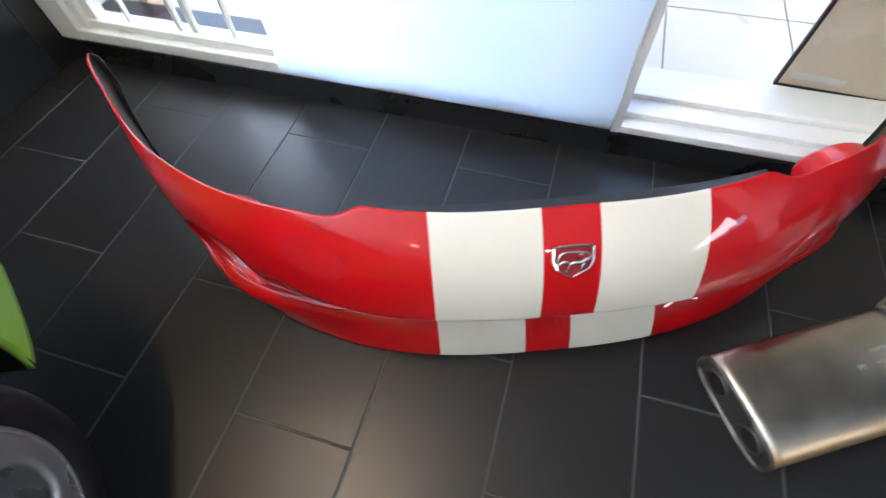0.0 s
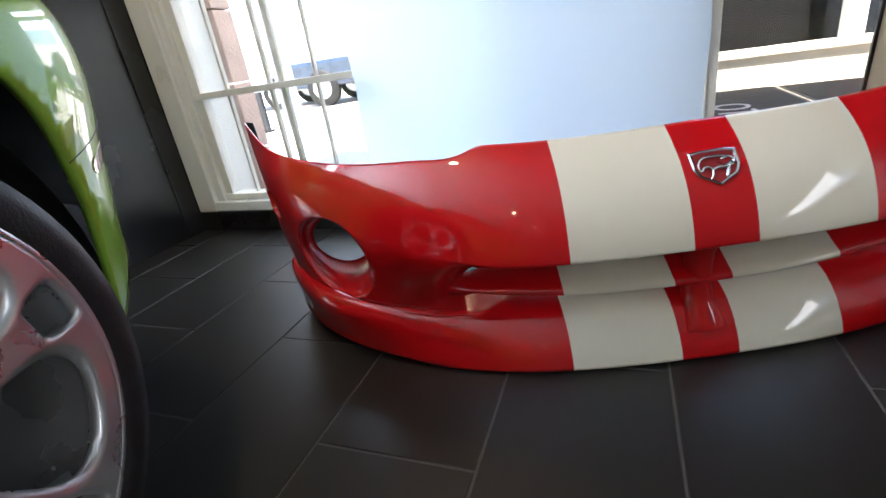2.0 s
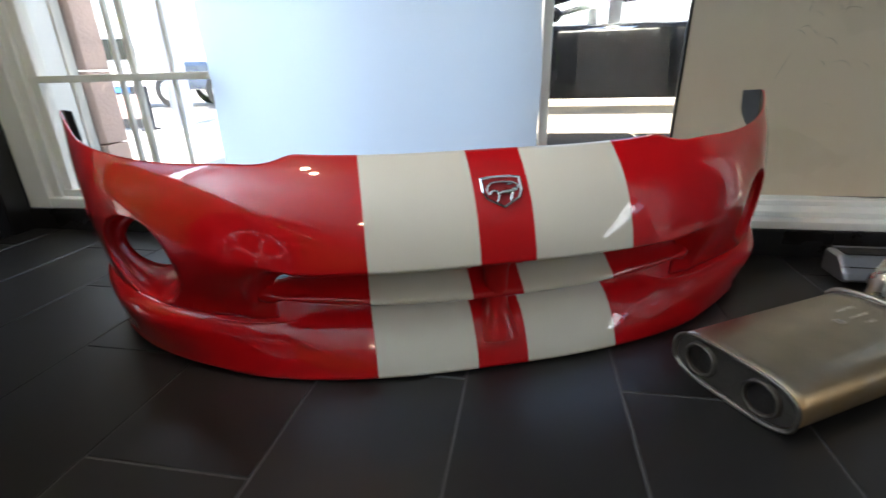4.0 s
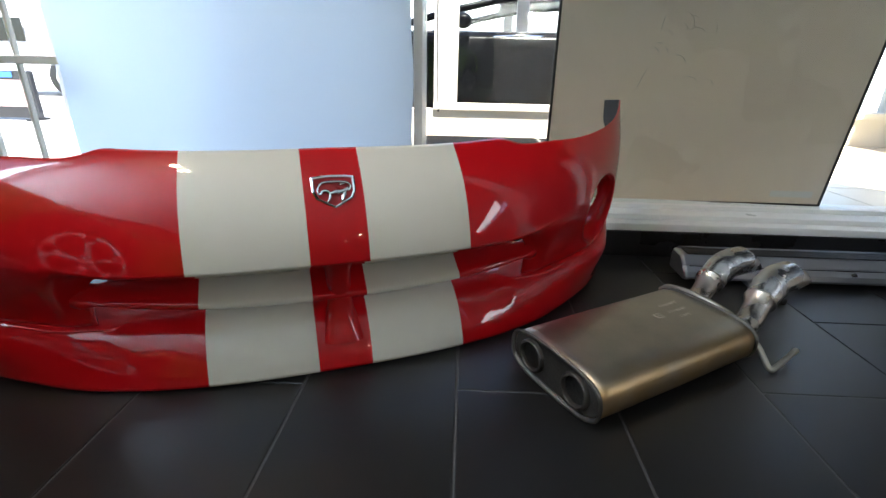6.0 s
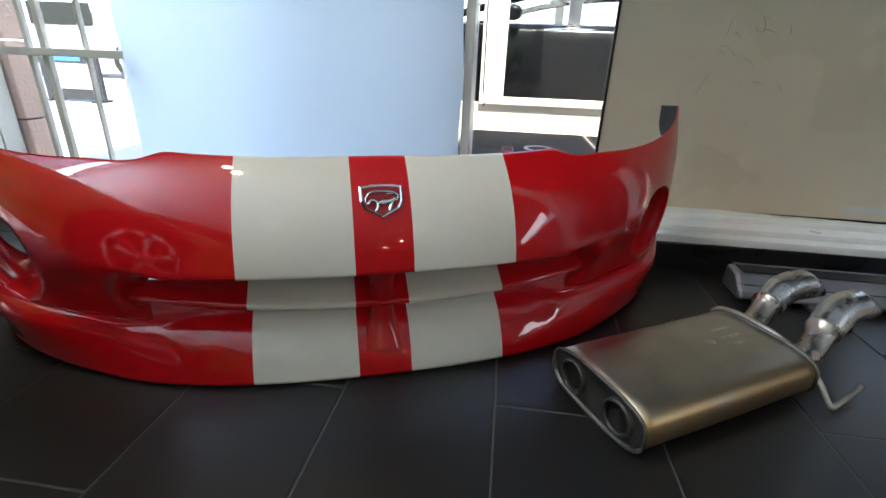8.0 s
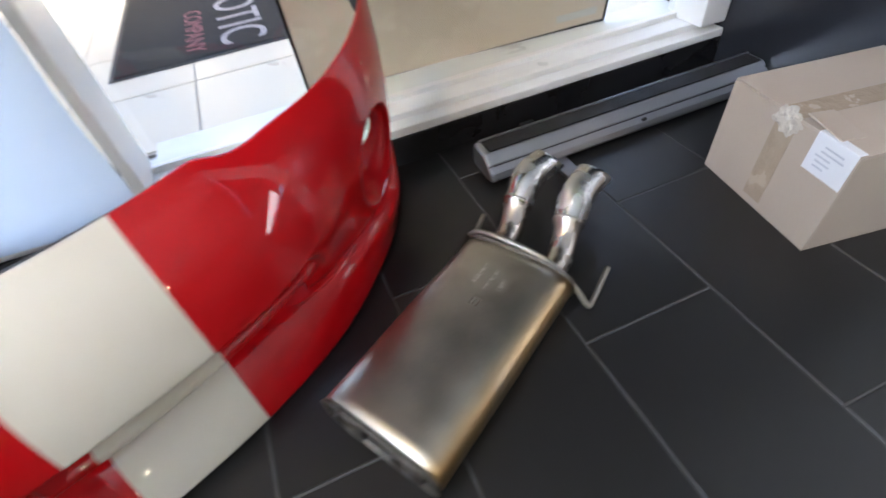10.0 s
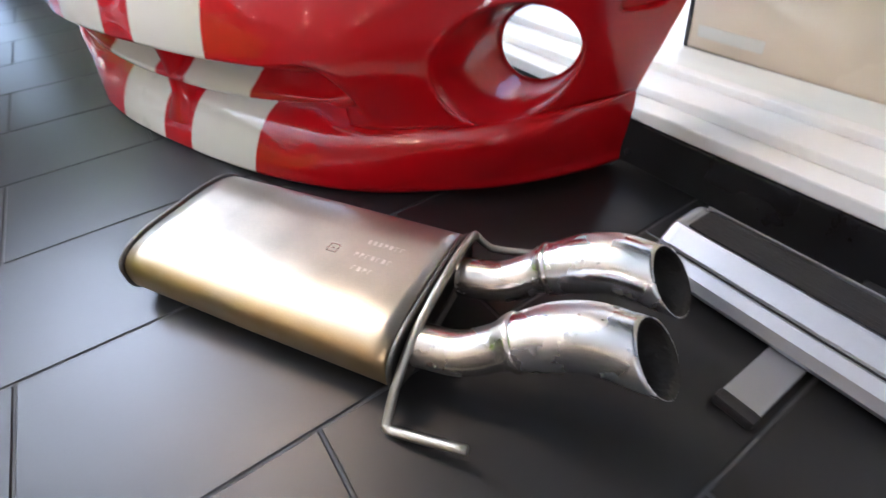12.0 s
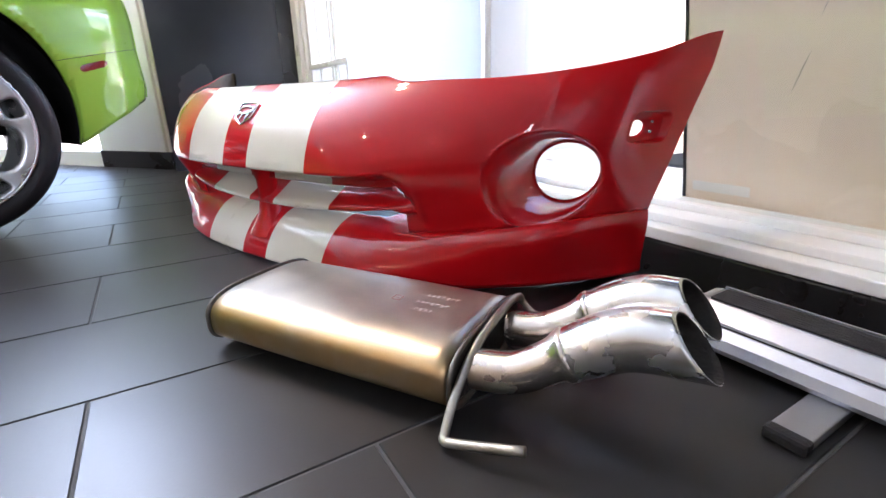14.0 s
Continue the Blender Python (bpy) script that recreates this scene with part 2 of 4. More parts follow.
def block(lo, hi, bevel=0.0, seg=2):
    bm = bmesh.new()
    bmesh.ops.create_cube(bm, size=1)
    for v in bm.verts:
        v.co = Vector([lo[i] + (v.co[i] + 0.5) * (hi[i] - lo[i]) for i in range(3)])
    if bevel:
        bmesh.ops.bevel(bm, geom=bm.edges[:], offset=bevel, segments=seg, affect="EDGES", profile=0.6)
    return bm


def tube(points, radius, sides=16, caps=True):
    """A swept round bar; radius one number or one for each point."""
    pts = [Vector(p) for p in points]
    rad = radius if isinstance(radius, (list, tuple)) else [radius] * len(pts)
    bm = bmesh.new()
    rings, up = [], None
    for i, p in enumerate(pts):
        d = (pts[min(i + 1, len(pts) - 1)] - pts[max(i - 1, 0)]).normalized()
        if up is None:
            up = d.orthogonal().normalized()
        up = (up - d * up.dot(d)).normalized()
        side = d.cross(up)
        rings.append([bm.verts.new(p + (up * math.cos(a) + side * math.sin(a)) * rad[i]) for a in (2 * math.pi * k / sides for k in range(sides))])
    for a, b in zip(rings, rings[1:]):
        for k in range(sides):
            bm.faces.new((a[k], a[(k + 1) % sides], b[(k + 1) % sides], b[k]))
    if caps:
        bm.faces.new(rings[0][::-1])
        bm.faces.new(rings[-1])
    bmesh.ops.recalc_face_normals(bm, faces=bm.faces[:])
    return bm


def loft(rings, closed=True, caps=True):
    """Skin over rings of equal count."""
    bm = bmesh.new()
    vs = [[bm.verts.new(p) for p in r] for r in rings]
    n = len(rings[0])
    for a, b in zip(vs, vs[1:]):
        for k in range(n if closed else n - 1):
            bm.faces.new((a[k], a[(k + 1) % n], b[(k + 1) % n], b[k]))
    if caps and closed:
        bm.faces.new(vs[0][::-1])
        bm.faces.new(vs[-1])
    bmesh.ops.recalc_face_normals(bm, faces=bm.faces[:])
    return bm


def lathe(profile, sides=48):
    """Profile of (radius, height) turned about z, open at its ends."""
    return loft([[(r * math.cos(2 * math.pi * k / sides), r * math.sin(2 * math.pi * k / sides), z) for k in range(sides)] for r, z in profile], caps=False)


def smooth_path(points, steps=8):
    """Catmull-Rom curve through points."""
    p = [Vector(q) for q in points]
    p = [p[0] * 2 - p[1]] + p + [p[-1] * 2 - p[-2]]
    out = []
    for i in range(1, len(p) - 2):
        for k in range(steps):
            t = k / steps
            a, b, c, d = p[i - 1:i + 3]
            out.append(0.5 * ((2 * b) + (c - a) * t + (2 * a - 5 * b + 4 * c - d) * t * t + (3 * b - a - 3 * c + d) * t ** 3))
    return out + [p[-2]]


def spline(xs, ys):
    """Natural cubic through points, as a function of an array."""
    xs, ys = np.array(xs, float), np.array(ys, float)
    n, h = len(xs), np.diff(xs)
    a, b = np.eye(n), np.zeros(n)
    for i in range(1, n - 1):
        a[i, i - 1:i + 2] = h[i - 1], 2 * (h[i - 1] + h[i]), h[i]
        b[i] = 6 * ((ys[i + 1] - ys[i]) / h[i] - (ys[i] - ys[i - 1]) / h[i - 1])
    m = np.linalg.solve(a, b)

    def value(x):
        x = np.clip(np.asarray(x, float), xs[0], xs[-1])
        i = np.clip(np.searchsorted(xs, x) - 1, 0, n - 2)
        d0, d1 = xs[i + 1] - x, x - xs[i]
        return m[i] * d0 ** 3 / (6 * h[i]) + m[i + 1] * d1 ** 3 / (6 * h[i]) + (ys[i] / h[i] - m[i] * h[i] / 6) * d0 + (ys[i + 1] / h[i] - m[i + 1] * h[i] / 6) * d1
    return value


def ease(x):
    x = np.clip(x, 0, 1)
    return x * x * (3 - 2 * x)


def structure(name, bm, mats, label, category):
    return tagged(part(name, bm, mats), label, category, kind="structure")


# ---- the room ----
WY = 0.775          # window wall's face
WX0, WX1 = -1.965, 1.95
FAR = 4.2           # ceiling height
HEAD = 1.16         # top of the low windows

ROOM = [(-7.0, -14.15), (7.0, -14.15), (7.0, -3.80), (WX1 + 0.14, -0.05), (WX1 + 0.14, 1.07), (WX0 - 0.14, 1.07), (WX0 - 0.14, -0.05), (-7.0, -3.80)]


def slab(outline, z0, z1):
    return loft([[(x, y, z0) for x, y in outline], [(x, y, z1) for x, y in outline]])


structure("floor", slab(ROOM, -0.05, -0.002), GROUT, "grey grout bed under the dark slate floor tiles", "floor")

# window wall: black skirting, wall over and beside the openings
structure("baseboard", block((WX0, WY, 0), (WX1, WY + 0.3, 0.09), 0.004), BLACKBASE, "glossy black skirting board below the window sills", "skirting")
structure("wall_north", block((WX0 - 0.001, WY + 0.002, HEAD), (WX1 + 0.001, WY + 0.3, FAR)), BLACKWALL, "matt black painted wall above the low windows", "wall")
structure("wall_west", block((WX0 - 0.14, -0.03, 0), (WX0, WY + 0.15, FAR)), BLACKWALL, "matt black painted return wall beside the window", "wall")
structure("wall_east", block((WX1, -0.03, 0), (WX1 + 0.14, WY + 0.3, FAR)), BLACKWALL, "matt black painted wall beside the cardboard box", "wall")
structure("trim", block((WX0 - 0.001, WY - 0.09, 0.002), (WX0 + 0.006, WY - 0.001, FAR), 0.002), BLACKBASE, "black edge board on the return wall beside the window", "trim")
structure("reveal", block((WX0 - 0.16, WY + 0.151, 0), (WX0 + 0.002, WY + 0.42, FAR)), WHITEWALL, "cream painted outer reveal of the window", "wall")
structure("wall_south", block((-7, -14.30, 0), (7, -14.15, FAR)), GREYWALL, "plain grey wall closing the showroom", "wall")
structure("wall_corner", block((-7.15, -14.30, 0), (-7.0, -3.80, FAR)), GREYWALL, "plain grey wall at the showroom's end", "wall")
structure("wall_corner_east", block((7.0, -14.30, 0), (7.15, -3.80, FAR)), GREYWALL, "plain grey wall at the showroom's end", "wall")
structure("ceiling", slab(ROOM, FAR, FAR + 0.1), CEIL, "plain off-white ceiling of the showroom", "ceiling")


def window_left():
    w = thing("window_1", Matrix.Identity(4), "white timber window with slim glazing bars beside the black wall", "window", kind="structure")
    x0, x1, y = WX0 + 0.005, 0.138, WY + 0.005
    part("window_frame", block((x0, y, 0.09), (x0 + 0.11, y + 0.14, HEAD), 0.006), WHITEWOOD, w)
    part("window_frame", block((x0 + 0.11, y + 0.02, 0.09), (x0 + 0.155, y + 0.12, HEAD), 0.006), WHITEWOOD, w)
    part("window_frame", block((x0 + 0.155, y + 0.04, 0.165), (-1.765, y + 0.09, HEAD), 0.003), WHITEWOOD, w)
    part("window_sill", block((x0 + 0.11, y, 0.092), (x1, y + 0.14, 0.135), 0.005), WHITEWOOD, w)
    part("bottom_rail", block((x0 + 0.155, y + 0.03, 0.135), (x1, y + 0.10, 0.165), 0.005), WHITEWOOD, w)
    for bx, half in ((-1.632, 0.005), (-1.411, 0.008), (-1.348, 0.012), (-1.188, 0.005)):
        part("glazing_bar", block((bx - half, y + 0.052, 0.165), (bx + half, y + 0.072, HEAD), 0.003), WHITEWOOD, w)
    for bz in (0.595, 1.03):
        part("glazing_bar", block((x0 + 0.155, y + 0.033, bz - 0.013), (-0.95, y + 0.087, bz + 0.013), 0.003), WHITEWOOD, w)
    p = part("pane", block((x0 + 0.155, y + 0.058, 0.165), (x1, y + 0.062, HEAD)), GLASS, w)
    p.visible_shadow = False
    return w


window_left()

# post between the two windows
structure("trim", block((0.138, WY, 0.09), (0.166, WY + 0.16, HEAD), 0.004), WHITEWOOD, "off-white window post beside the pale blue film", "window post")


def window_right():
    w = thing("window_2", Matrix.Identity(4), "wide white-framed fixed window over a stepped white sill", "window", kind="structure")
    x0, x1, y = 0.166, WX1 - 0.003, WY
    part("window_sill", block((x0, y, 0.092), (x1, y + 0.07, 0.118), 0.004), WHITEWOOD, w)
    part("window_sill", block((x0, y + 0.045, 0.118), (x1, y + 0.125, 0.138), 0.004), WHITEWOOD, w)
    part("bottom_rail", block((x0, y + 0.115, 0.138), (x1, y + 0.165, 0.155), 0.003), WHITEWOOD, w)
    part("outer_sill", block((x0, y + 0.166, 0.091), (x1, y + 0.297, 0.130), 0.003), WHITEWOOD, w)
    part("window_frame", block((x1 - 0.10, y + 0.005, 0.138), (x1, y + 0.16, HEAD), 0.005), WHITEWOOD, w)
    p = part("pane", block((x0, y + 0.132, 0.157), (x1 - 0.10, y + 0.136, HEAD)), GLASS, w)
    p.visible_shadow = False


window_right()

# pale blue film hung inside the left window
fx0, fx1 = -0.99, 0.136
film = bmesh.new()
n = 40
grid = [[film.verts.new((fx0 + (fx1 - fx0) * i / n + 0.004 * math.sin(j * 0.9), WY - 0.012 + 0.004 * math.sin(i * 0.5 + j * 0.3), 0.115 + 1.04 * j / 20)) for i in range(n + 1)] for j in range(21)]
for j in range(20):
    for i in range(n):
        film.faces.new((grid[j][i], grid[j][i + 1], grid[j + 1][i + 1], grid[j + 1][i]))
tagged(part("window_film", film, FILM, smooth=True), "pale blue translucent sheet covering the window, glowing with daylight", "window film")

# ---- outside the windows ----
structure("ground", block((-120, -120, -0.4), (120, 120, -0.12)), GROUND, "sunlit pale concrete forecourt round the building", "ground")
structure("pavement", slab([(-9, WY + 0.31), (-0.62, WY + 0.31), (-0.62, 1.9), (-9, 1.9)], -0.12, -0.05), GROUND, "pale concrete strip along the window wall", "pavement")


def pillar():
    t = thing("stone_pillar", pose(-2.11, 1.27, -0.05), "square pink-brown stone pillar outside the window", "pillar")
    for i in range(9):
        part("stone", block((-0.185, -0.065, i * 0.34 + 0.003), (0.185, 0.065, i * 0.34 + 0.337), 0.006), PILLARM, t)


pillar()


def street_pole():
    t = thing("street_pole", pose(-4.95, 5.6, -0.12), "pale painted steel pole on the forecourt", "pole")
    part("base_plate", block((-0.2, -0.2, 0), (0.2, 0.2, 0.03), 0.005), POLEPAINT, t)
    part("pole", tube([(0, 0, 0.03), (0, 0, 5)], [0.15, 0.11], 24), POLEPAINT, t, smooth=True)


street_pole()


def far_car(m, paint, label):
    """A pickup seen across the forecourt."""
    t = thing("pickup_truck", m, label, "pickup truck", "vehicles across the forecourt")
    part("body", block((-2.5, -0.9, 0.42), (2.5, 0.9, 1.0), 0.09), paint, t)
    cab = block((-0.7, -0.85, 1.0), (1.2, 0.85, 1.75), 0.05)
    for v in cab.verts:
        if v.co.z > 1.4:
            v.co.x *= 0.72
            v.co.y *= 0.85
    part("cab", cab, paint, t)
    part("side_window", block((-0.5, -0.875, 1.1), (0.9, -0.86, 1.55), 0.004), DARKGLASS, t)
    part("front_bumper", block((2.45, -0.9, 0.4), (2.62, 0.9, 0.62), 0.03), CHROME, t)
    for wx in (-1.6, 1.6):
        for wy in (-0.82, 0.82):
            wheel = part("wheel", lathe([(0.2, -0.11), (0.36, -0.11), (0.4, -0.07), (0.4, 0.07), (0.36, 0.11), (0.2, 0.11)], 28), RUBBER, t, smooth=True)
            wheel.matrix_local = pose(wx, wy, 0.4, 90, 0, 0)
            rim = part("rim", lathe([(0.0, -0.09), (0.2, -0.115), (0.235, -0.115), (0.235, 0.115), (0.2, 0.115), (0.0, 0.09)], 28), RIM, wheel, smooth=True)
    return t


far_car(pose(-9.9, 10.2, -0.12, 0, 0, 6), WHITECAR, "white pickup truck parked in bright sun")
far_car(pose(-4.9, 9.85, -0.12, 0, 0, 4), BLUECAR, "dark blue pickup truck parked in bright sun")


def street_sign():
    t = thing("street_sign", pose(-5.57, 5.2, -0.12), "low grey sign board with a pink panel and blue strip", "sign")
    part("board", block((-0.43, -0.03, 0.03), (0.43, 0.03, 0.60), 0.006), BLACKWALL, t)
    part("panel", block((-0.29, -0.036, 0.17), (0.30, -0.028, 0.49), 0.002), SIGNPINK, t)
    part("strip", block((-0.24, -0.036, 0.52), (0.20, -0.028, 0.585), 0.002), SIGNBLUE, t)
    for x in (-0.36, 0.36):
        part("foot", block((x - 0.04, -0.14, 0.0), (x + 0.04, 0.14, 0.03), 0.004), BLACKWALL, t)


street_sign()

far_wall = block((-40, 30, -0.12), (30, 30.4, 4.5))
structure("backdrop", far_wall, WHITEWALL, "long pale building across the forecourt", "building")

# ---- entrance lobby beyond the right window ----
LZ = 0.10
structure("lobby_floor", block((-0.6, WY + 0.302, -0.3), (4, 3.3, LZ - 0.004)), PALEGROUT, "grout bed under the white lobby tiles", "floor")


def lobby_tiles():
    base = bpy.data.objects["lobby_floor"]
    me = None
    for i in range(9):
        for j in range(6):
            if me is None:
                bm = block((0.003, 0.003, -0.004), (0.427, 0.427, 0.0), 0.0015, 1)
                ob = part("floor_tile", bm, WHITETILE, base)
                me = ob.data
            else:
                ob = mpart("floor_tile", me, base)
            ob.matrix_local = pose(-0.58 + 0.43 * i, WY + 0.31 + 0.43 * j, LZ)


lobby_tiles()


def door_mat(m, label, printed):
    t = thing("door_mat", m, label, "door mat", "mats on the lobby floor")
    part("carpet", block((0, 0, 0), (0.85, 1.28, 0.008), 0.003), MAT, t)
    part("border", block((-0.02, -0.02, 0), (0.87, 1.30, 0.004), 0.002), RUBBER, t)
    if printed:
        for text, size, y, mm in (("OTIC", 0.27, 0.41, MATPALE), ("COMPANY", 0.11, 0.27, MATPRINT)):
            c = bpy.data.curves.new("lettering", "FONT")
            c.body, c.size, c.extrude = text, size, 0.0008
            ob = new("lettering", c)
            bpy.context.view_layer.update()
            me = bpy.data.meshes.new_from_object(ob.evaluated_get(bpy.context.evaluated_depsgraph_get()))
            bpy.data.objects.remove(ob)
            me.materials.clear()
            me.materials.append(mm)
            o = mpart("lettering", me, t)
            o.matrix_local = pose(y, 0.06 + max(v.co.x for v in me.vertices), 0.0092, 0, 0, -90)
    return t


door_mat(pose(-0.01, 1.71, LZ), "black carpet mat with pale red lettering", True)
door_mat(pose(0.90, 1.69, LZ), "plain black carpet mat", False)


def lobby_front():
    """Low white wall and dark glazed front of the lobby."""
    y = 3.05
    structure("lobby_wall", block((-0.6, y, 0), (3.6, y + 0.16, 0.30), 0.004), CREAMWALL, "low cream wall under the lobby window", "wall")
    w = thing("window_3", Matrix.Identity(4), "white-framed lobby window with dark car behind", "window", kind="structure")
    part("window_frame", block((0.15, y + 0.002, 0.345), (0.23, y + 0.118, 2.5), 0.004), CREAMWALL, w)
    cord = thing("cable", pose(0.07, y - 0.012, 0), "thin black cable hanging on the lobby wall", "cable")
    part("cord", tube(smooth_path([(0.0, 0.0, 2.4), (0.004, 0.0, 1.2), (0.010, 0.0, 0.36), (0.03, -0.02, 0.31)], 6), 0.004, 8), RUBBER, cord)
    part("window_sill", block((0.05, y - 0.03, 0.30), (3.6, y + 0.16, 0.345), 0.004), CREAMWALL, w)
    for x in (0.05, 1.22, 2.3, 3.5):
        part("window_frame", block((x, y, 0.345), (x + 0.1, y + 0.12, 2.5), 0.004), WHITEWOOD, w)
    for x, x2 in ((0.15, 1.22), (1.32, 2.3), (2.4, 3.5)):
        p = part("pane", block((x, y + 0.06, 0.345), (x2, y + 0.064, 2.5)), GLASS, w)
        p.visible_shadow = False
    structure("lobby_partition", block((-0.7, WY + 0.32, 0), (-0.61, 3.2, 2.6)), CREAMWALL, "cream wall between lobby and forecourt", "wall")
    structure("lobby_side", block((3.6, WY + 0.31, 0), (3.7, y + 0.2, 2.6)), CREAMWALL, "cream wall at the lobby's far side", "wall")


lobby_front()


def dark_car():
    """Side of a black car parked close outside the lobby window."""
    t = thing("black_car", pose(0.9, 3.5, -0.12), "black car with chrome trim parked outside the lobby window", "car")
    rings = []
    for x in np.linspace(-2.6, 2.3, 26):
        k = 1 - 0.14 * abs((x + 0.15) / 2.45) ** 4
        rings.append([(x, 0.02 + 0.1 * (1 - k), 0.22), (x, -0.03, 0.45), (x, -0.03, 0.78), (x, 0.0, 0.96 * k), (x, 0.05, 1.02 * k), (x, 1.65, 1.02 * k), (x, 1.72, 0.78), (x, 1.72, 0.22)])
    part("body", loft(rings), DARKCAR, t, smooth=True)
    line = [(-1.25, 1.03), (-0.95, 1.12), (-0.70, 1.19), (-0.3, 1.28), (0.1, 1.335), (0.8, 1.37), (1.4, 1.30), (1.9, 1.04)]
    for y0, y1 in ((0.06, 0.26), (1.64, 1.44)):
        pts = smooth_path([(x, y0 + (y1 - y0) * (z - 1.03) / 0.34, z) for x, z in line], 6)
        part("roof_pillar", tube(pts, 0.03, 10), DARKCAR, t, smooth=True)
        pane = part("side_window", loft([[(x, y0 + (y1 - y0) * (z - 1.03) / 0.34, z), (x, y0, 1.02), (x, y0 + 0.004, 1.02), (x, y0 + (y1 - y0) * (z - 1.03) / 0.34 + 0.004, z)] for x, z in line]), GLASS, t)
        pane.visible_shadow = False
        part("window_pillar", block((-0.20, min(y0, y0 + 0.02) - 0.012, 1.02), (-0.10, y0 + 0.03, 1.31), 0.004), ALU, t, "bright door pillar")
    part("roof", loft([[(x, 0.25, z), (x, 0.6, z + 0.05), (x, 1.1, z + 0.05), (x, 1.45, z)] for x, z in line[3:7]]), DARKCAR, t, smooth=True)
    bm = bmesh.new()
    bmesh.ops.create_uvsphere(bm, u_segments=20, v_segments=12, radius=1)
    for v in bm.verts:
        v.co = Vector((v.co.x * 0.07, v.co.y * 0.05, v.co.z * 0.06)) + Vector((-0.64, -0.05, 1.09))
    part("wing_mirror", bm, DARKCAR, t, smooth=True)
    part("door_handle", tube([(-0.39, -0.045, 0.972), (-0.2, -0.06, 0.978), (0.01, -0.045, 0.980)], 0.011, 10), CHROME, t, smooth=True)
    part("belt_trim", tube([(-1.3, 0.0, 1.005), (1.9, 0.0, 1.010)], 0.006, 8), CHROME, t)


dark_car()


# taupe panel leaning outside the right window
def leaning_panel():
    t = thing("leaning_panel", Matrix.Identity(4), "taupe panel with black edging leaning outside the window", "panel")
    a, b = Vector((0.622, 1.103, LZ + 0.012)), Vector((1.665, 1.030, LZ + 0.030))
    ax = (b - a).normalized()
    up = Vector((0.0, -0.157, 1.0))
    up = (up - ax * up.dot(ax)).normalized()
    nor = ax.cross(up)
    m = Matrix((ax, up, nor)).transposed().to_4x4()
    m.translation = a
    t.matrix_world = m
    w, h = (b - a).length, 1.25
    part("board", block((0.008, 0.008, -0.012), (w - 0.008, h - 0.008, -0.001), 0.001), BROWNBOARD, t)
    for lo, hi in (((0, 0, -0.014), (w, 0.009, 0.001)), ((0, h - 0.009, -0.014), (w, h, 0.001)), ((0, 0.009, -0.014), (0.009, h - 0.009, 0.001)), ((w - 0.009, 0.009, -0.014), (w, h - 0.009, 0.001))):
        part("edging", block(lo, hi), RUBBER, t)
    for x in (0.03, w - 0.19):
        part("label_strip", block((x, 0.035, -0.001), (x + 0.15, 0.06, 0.0005)), STRIP, t)
    rng = random.Random(4)
    for i in range(16):
        x, y, ang, ln = 0.42 + rng.gauss(0, 0.07), 0.55 + rng.gauss(0, 0.14), rng.uniform(0.6, 2.2), rng.uniform(0.02, 0.07)
        pts = [(x + math.cos(ang + 0.3 * k) * ln * k / 3, y + math.sin(ang + 0.3 * k) * ln * k / 3, -0.0012) for k in range(4)]
        part("scuff", tube(pts, [0.0004, 0.0011, 0.0009, 0.0004], 6), SCUFF, t)
    for x, y, dx, dy in ((0.345, 0.86, -0.016, -0.08), (0.345, 0.66, -0.006, -0.05), (0.32, 0.50, -0.03, -0.08), (0.28, 0.36, -0.03, -0.08)):
        part("scuff", tube([(x, y, -0.0012), (x + dx * 0.5, y + dy * 0.5, -0.0012), (x + dx, y + dy, -0.0012)], [0.0005, 0.0012, 0.0005], 6), SCUFF, t)


leaning_panel()


# ---- left side: white pier and side window behind the green car ----
def pier(side):
    """White pier, skirting and tall side window running back from the black return wall; side -1 west, 1 east."""
    a, b = Vector((2.08 * side, -0.035)), Vector((2.60 * side, -0.43))
    d = (b - a).normalized()
    m = pose(a.x, a.y, 0, 0, 0, math.degrees(math.atan2(d.y, d.x)))
    L = (b - a).length
    for name, x0, x1, y0, y1, z0, z1, mat_, label, cat in (
            ("wall_pier", 0, L, -0.2, 0, 0, FAR, WHITEWALL, "white painted wall pier beside the black wall", "wall"),
            ("baseboard", -0.01, L, 0.0, 0.012, 0, 0.11, BLACKBASE, "black skirting board on the white pier", "skirting"),
            ("trim", 0.02, 0.07, 0.0, 0.02, 0.11, FAR, WHITEWOOD, "white corner moulding on the pier", "trim")):
        lo, hi = sorted((-side * y0, -side * y1))
        p = part(name, block((x0, lo, z0), (x1, hi, z1), 0.002), mat_)
        p.matrix_world = m
        tagged(p, label, cat, kind="structure")
    w = thing("window_4" if side < 0 else "window_5", m, "tall white-framed side window of the showroom bay" if side < 0 else "narrow strip window in the grey side wall", "window", kind="structure")
    k = -side

    def add(name, x0, x1, y0, y1, z0, z1, mat_):
        lo, hi = sorted((k * y0, k * y1))
        return part(name, block((x0, lo, z0), (x1, hi, z1), 0.003 if mat_ is WHITEWOOD else 0.0), mat_, w)
    low, high = (0.10, 4.0) if side < 0 else (1.20, 1.62)
    add("window_sill", L, L + 5.55, -0.16, 0.0, 0, low, WHITEWOOD if side < 0 else GREYWALL)
    for x in (L, L + 1.1, L + 2.2, L + 3.3, L + 4.4, L + 5.49):
        add("window_frame", x, x + 0.06, -0.12, -0.04, low, high, WHITEWOOD)
    add("window_head", L, L + 5.55, -0.16, 0.0, high, FAR, WHITEWALL if side < 0 else GREYWALL)
    add("pane", L, L + 5.55, -0.082, -0.078, low, high, GLASS).visible_shadow = False


pier(-1)
pier(1)


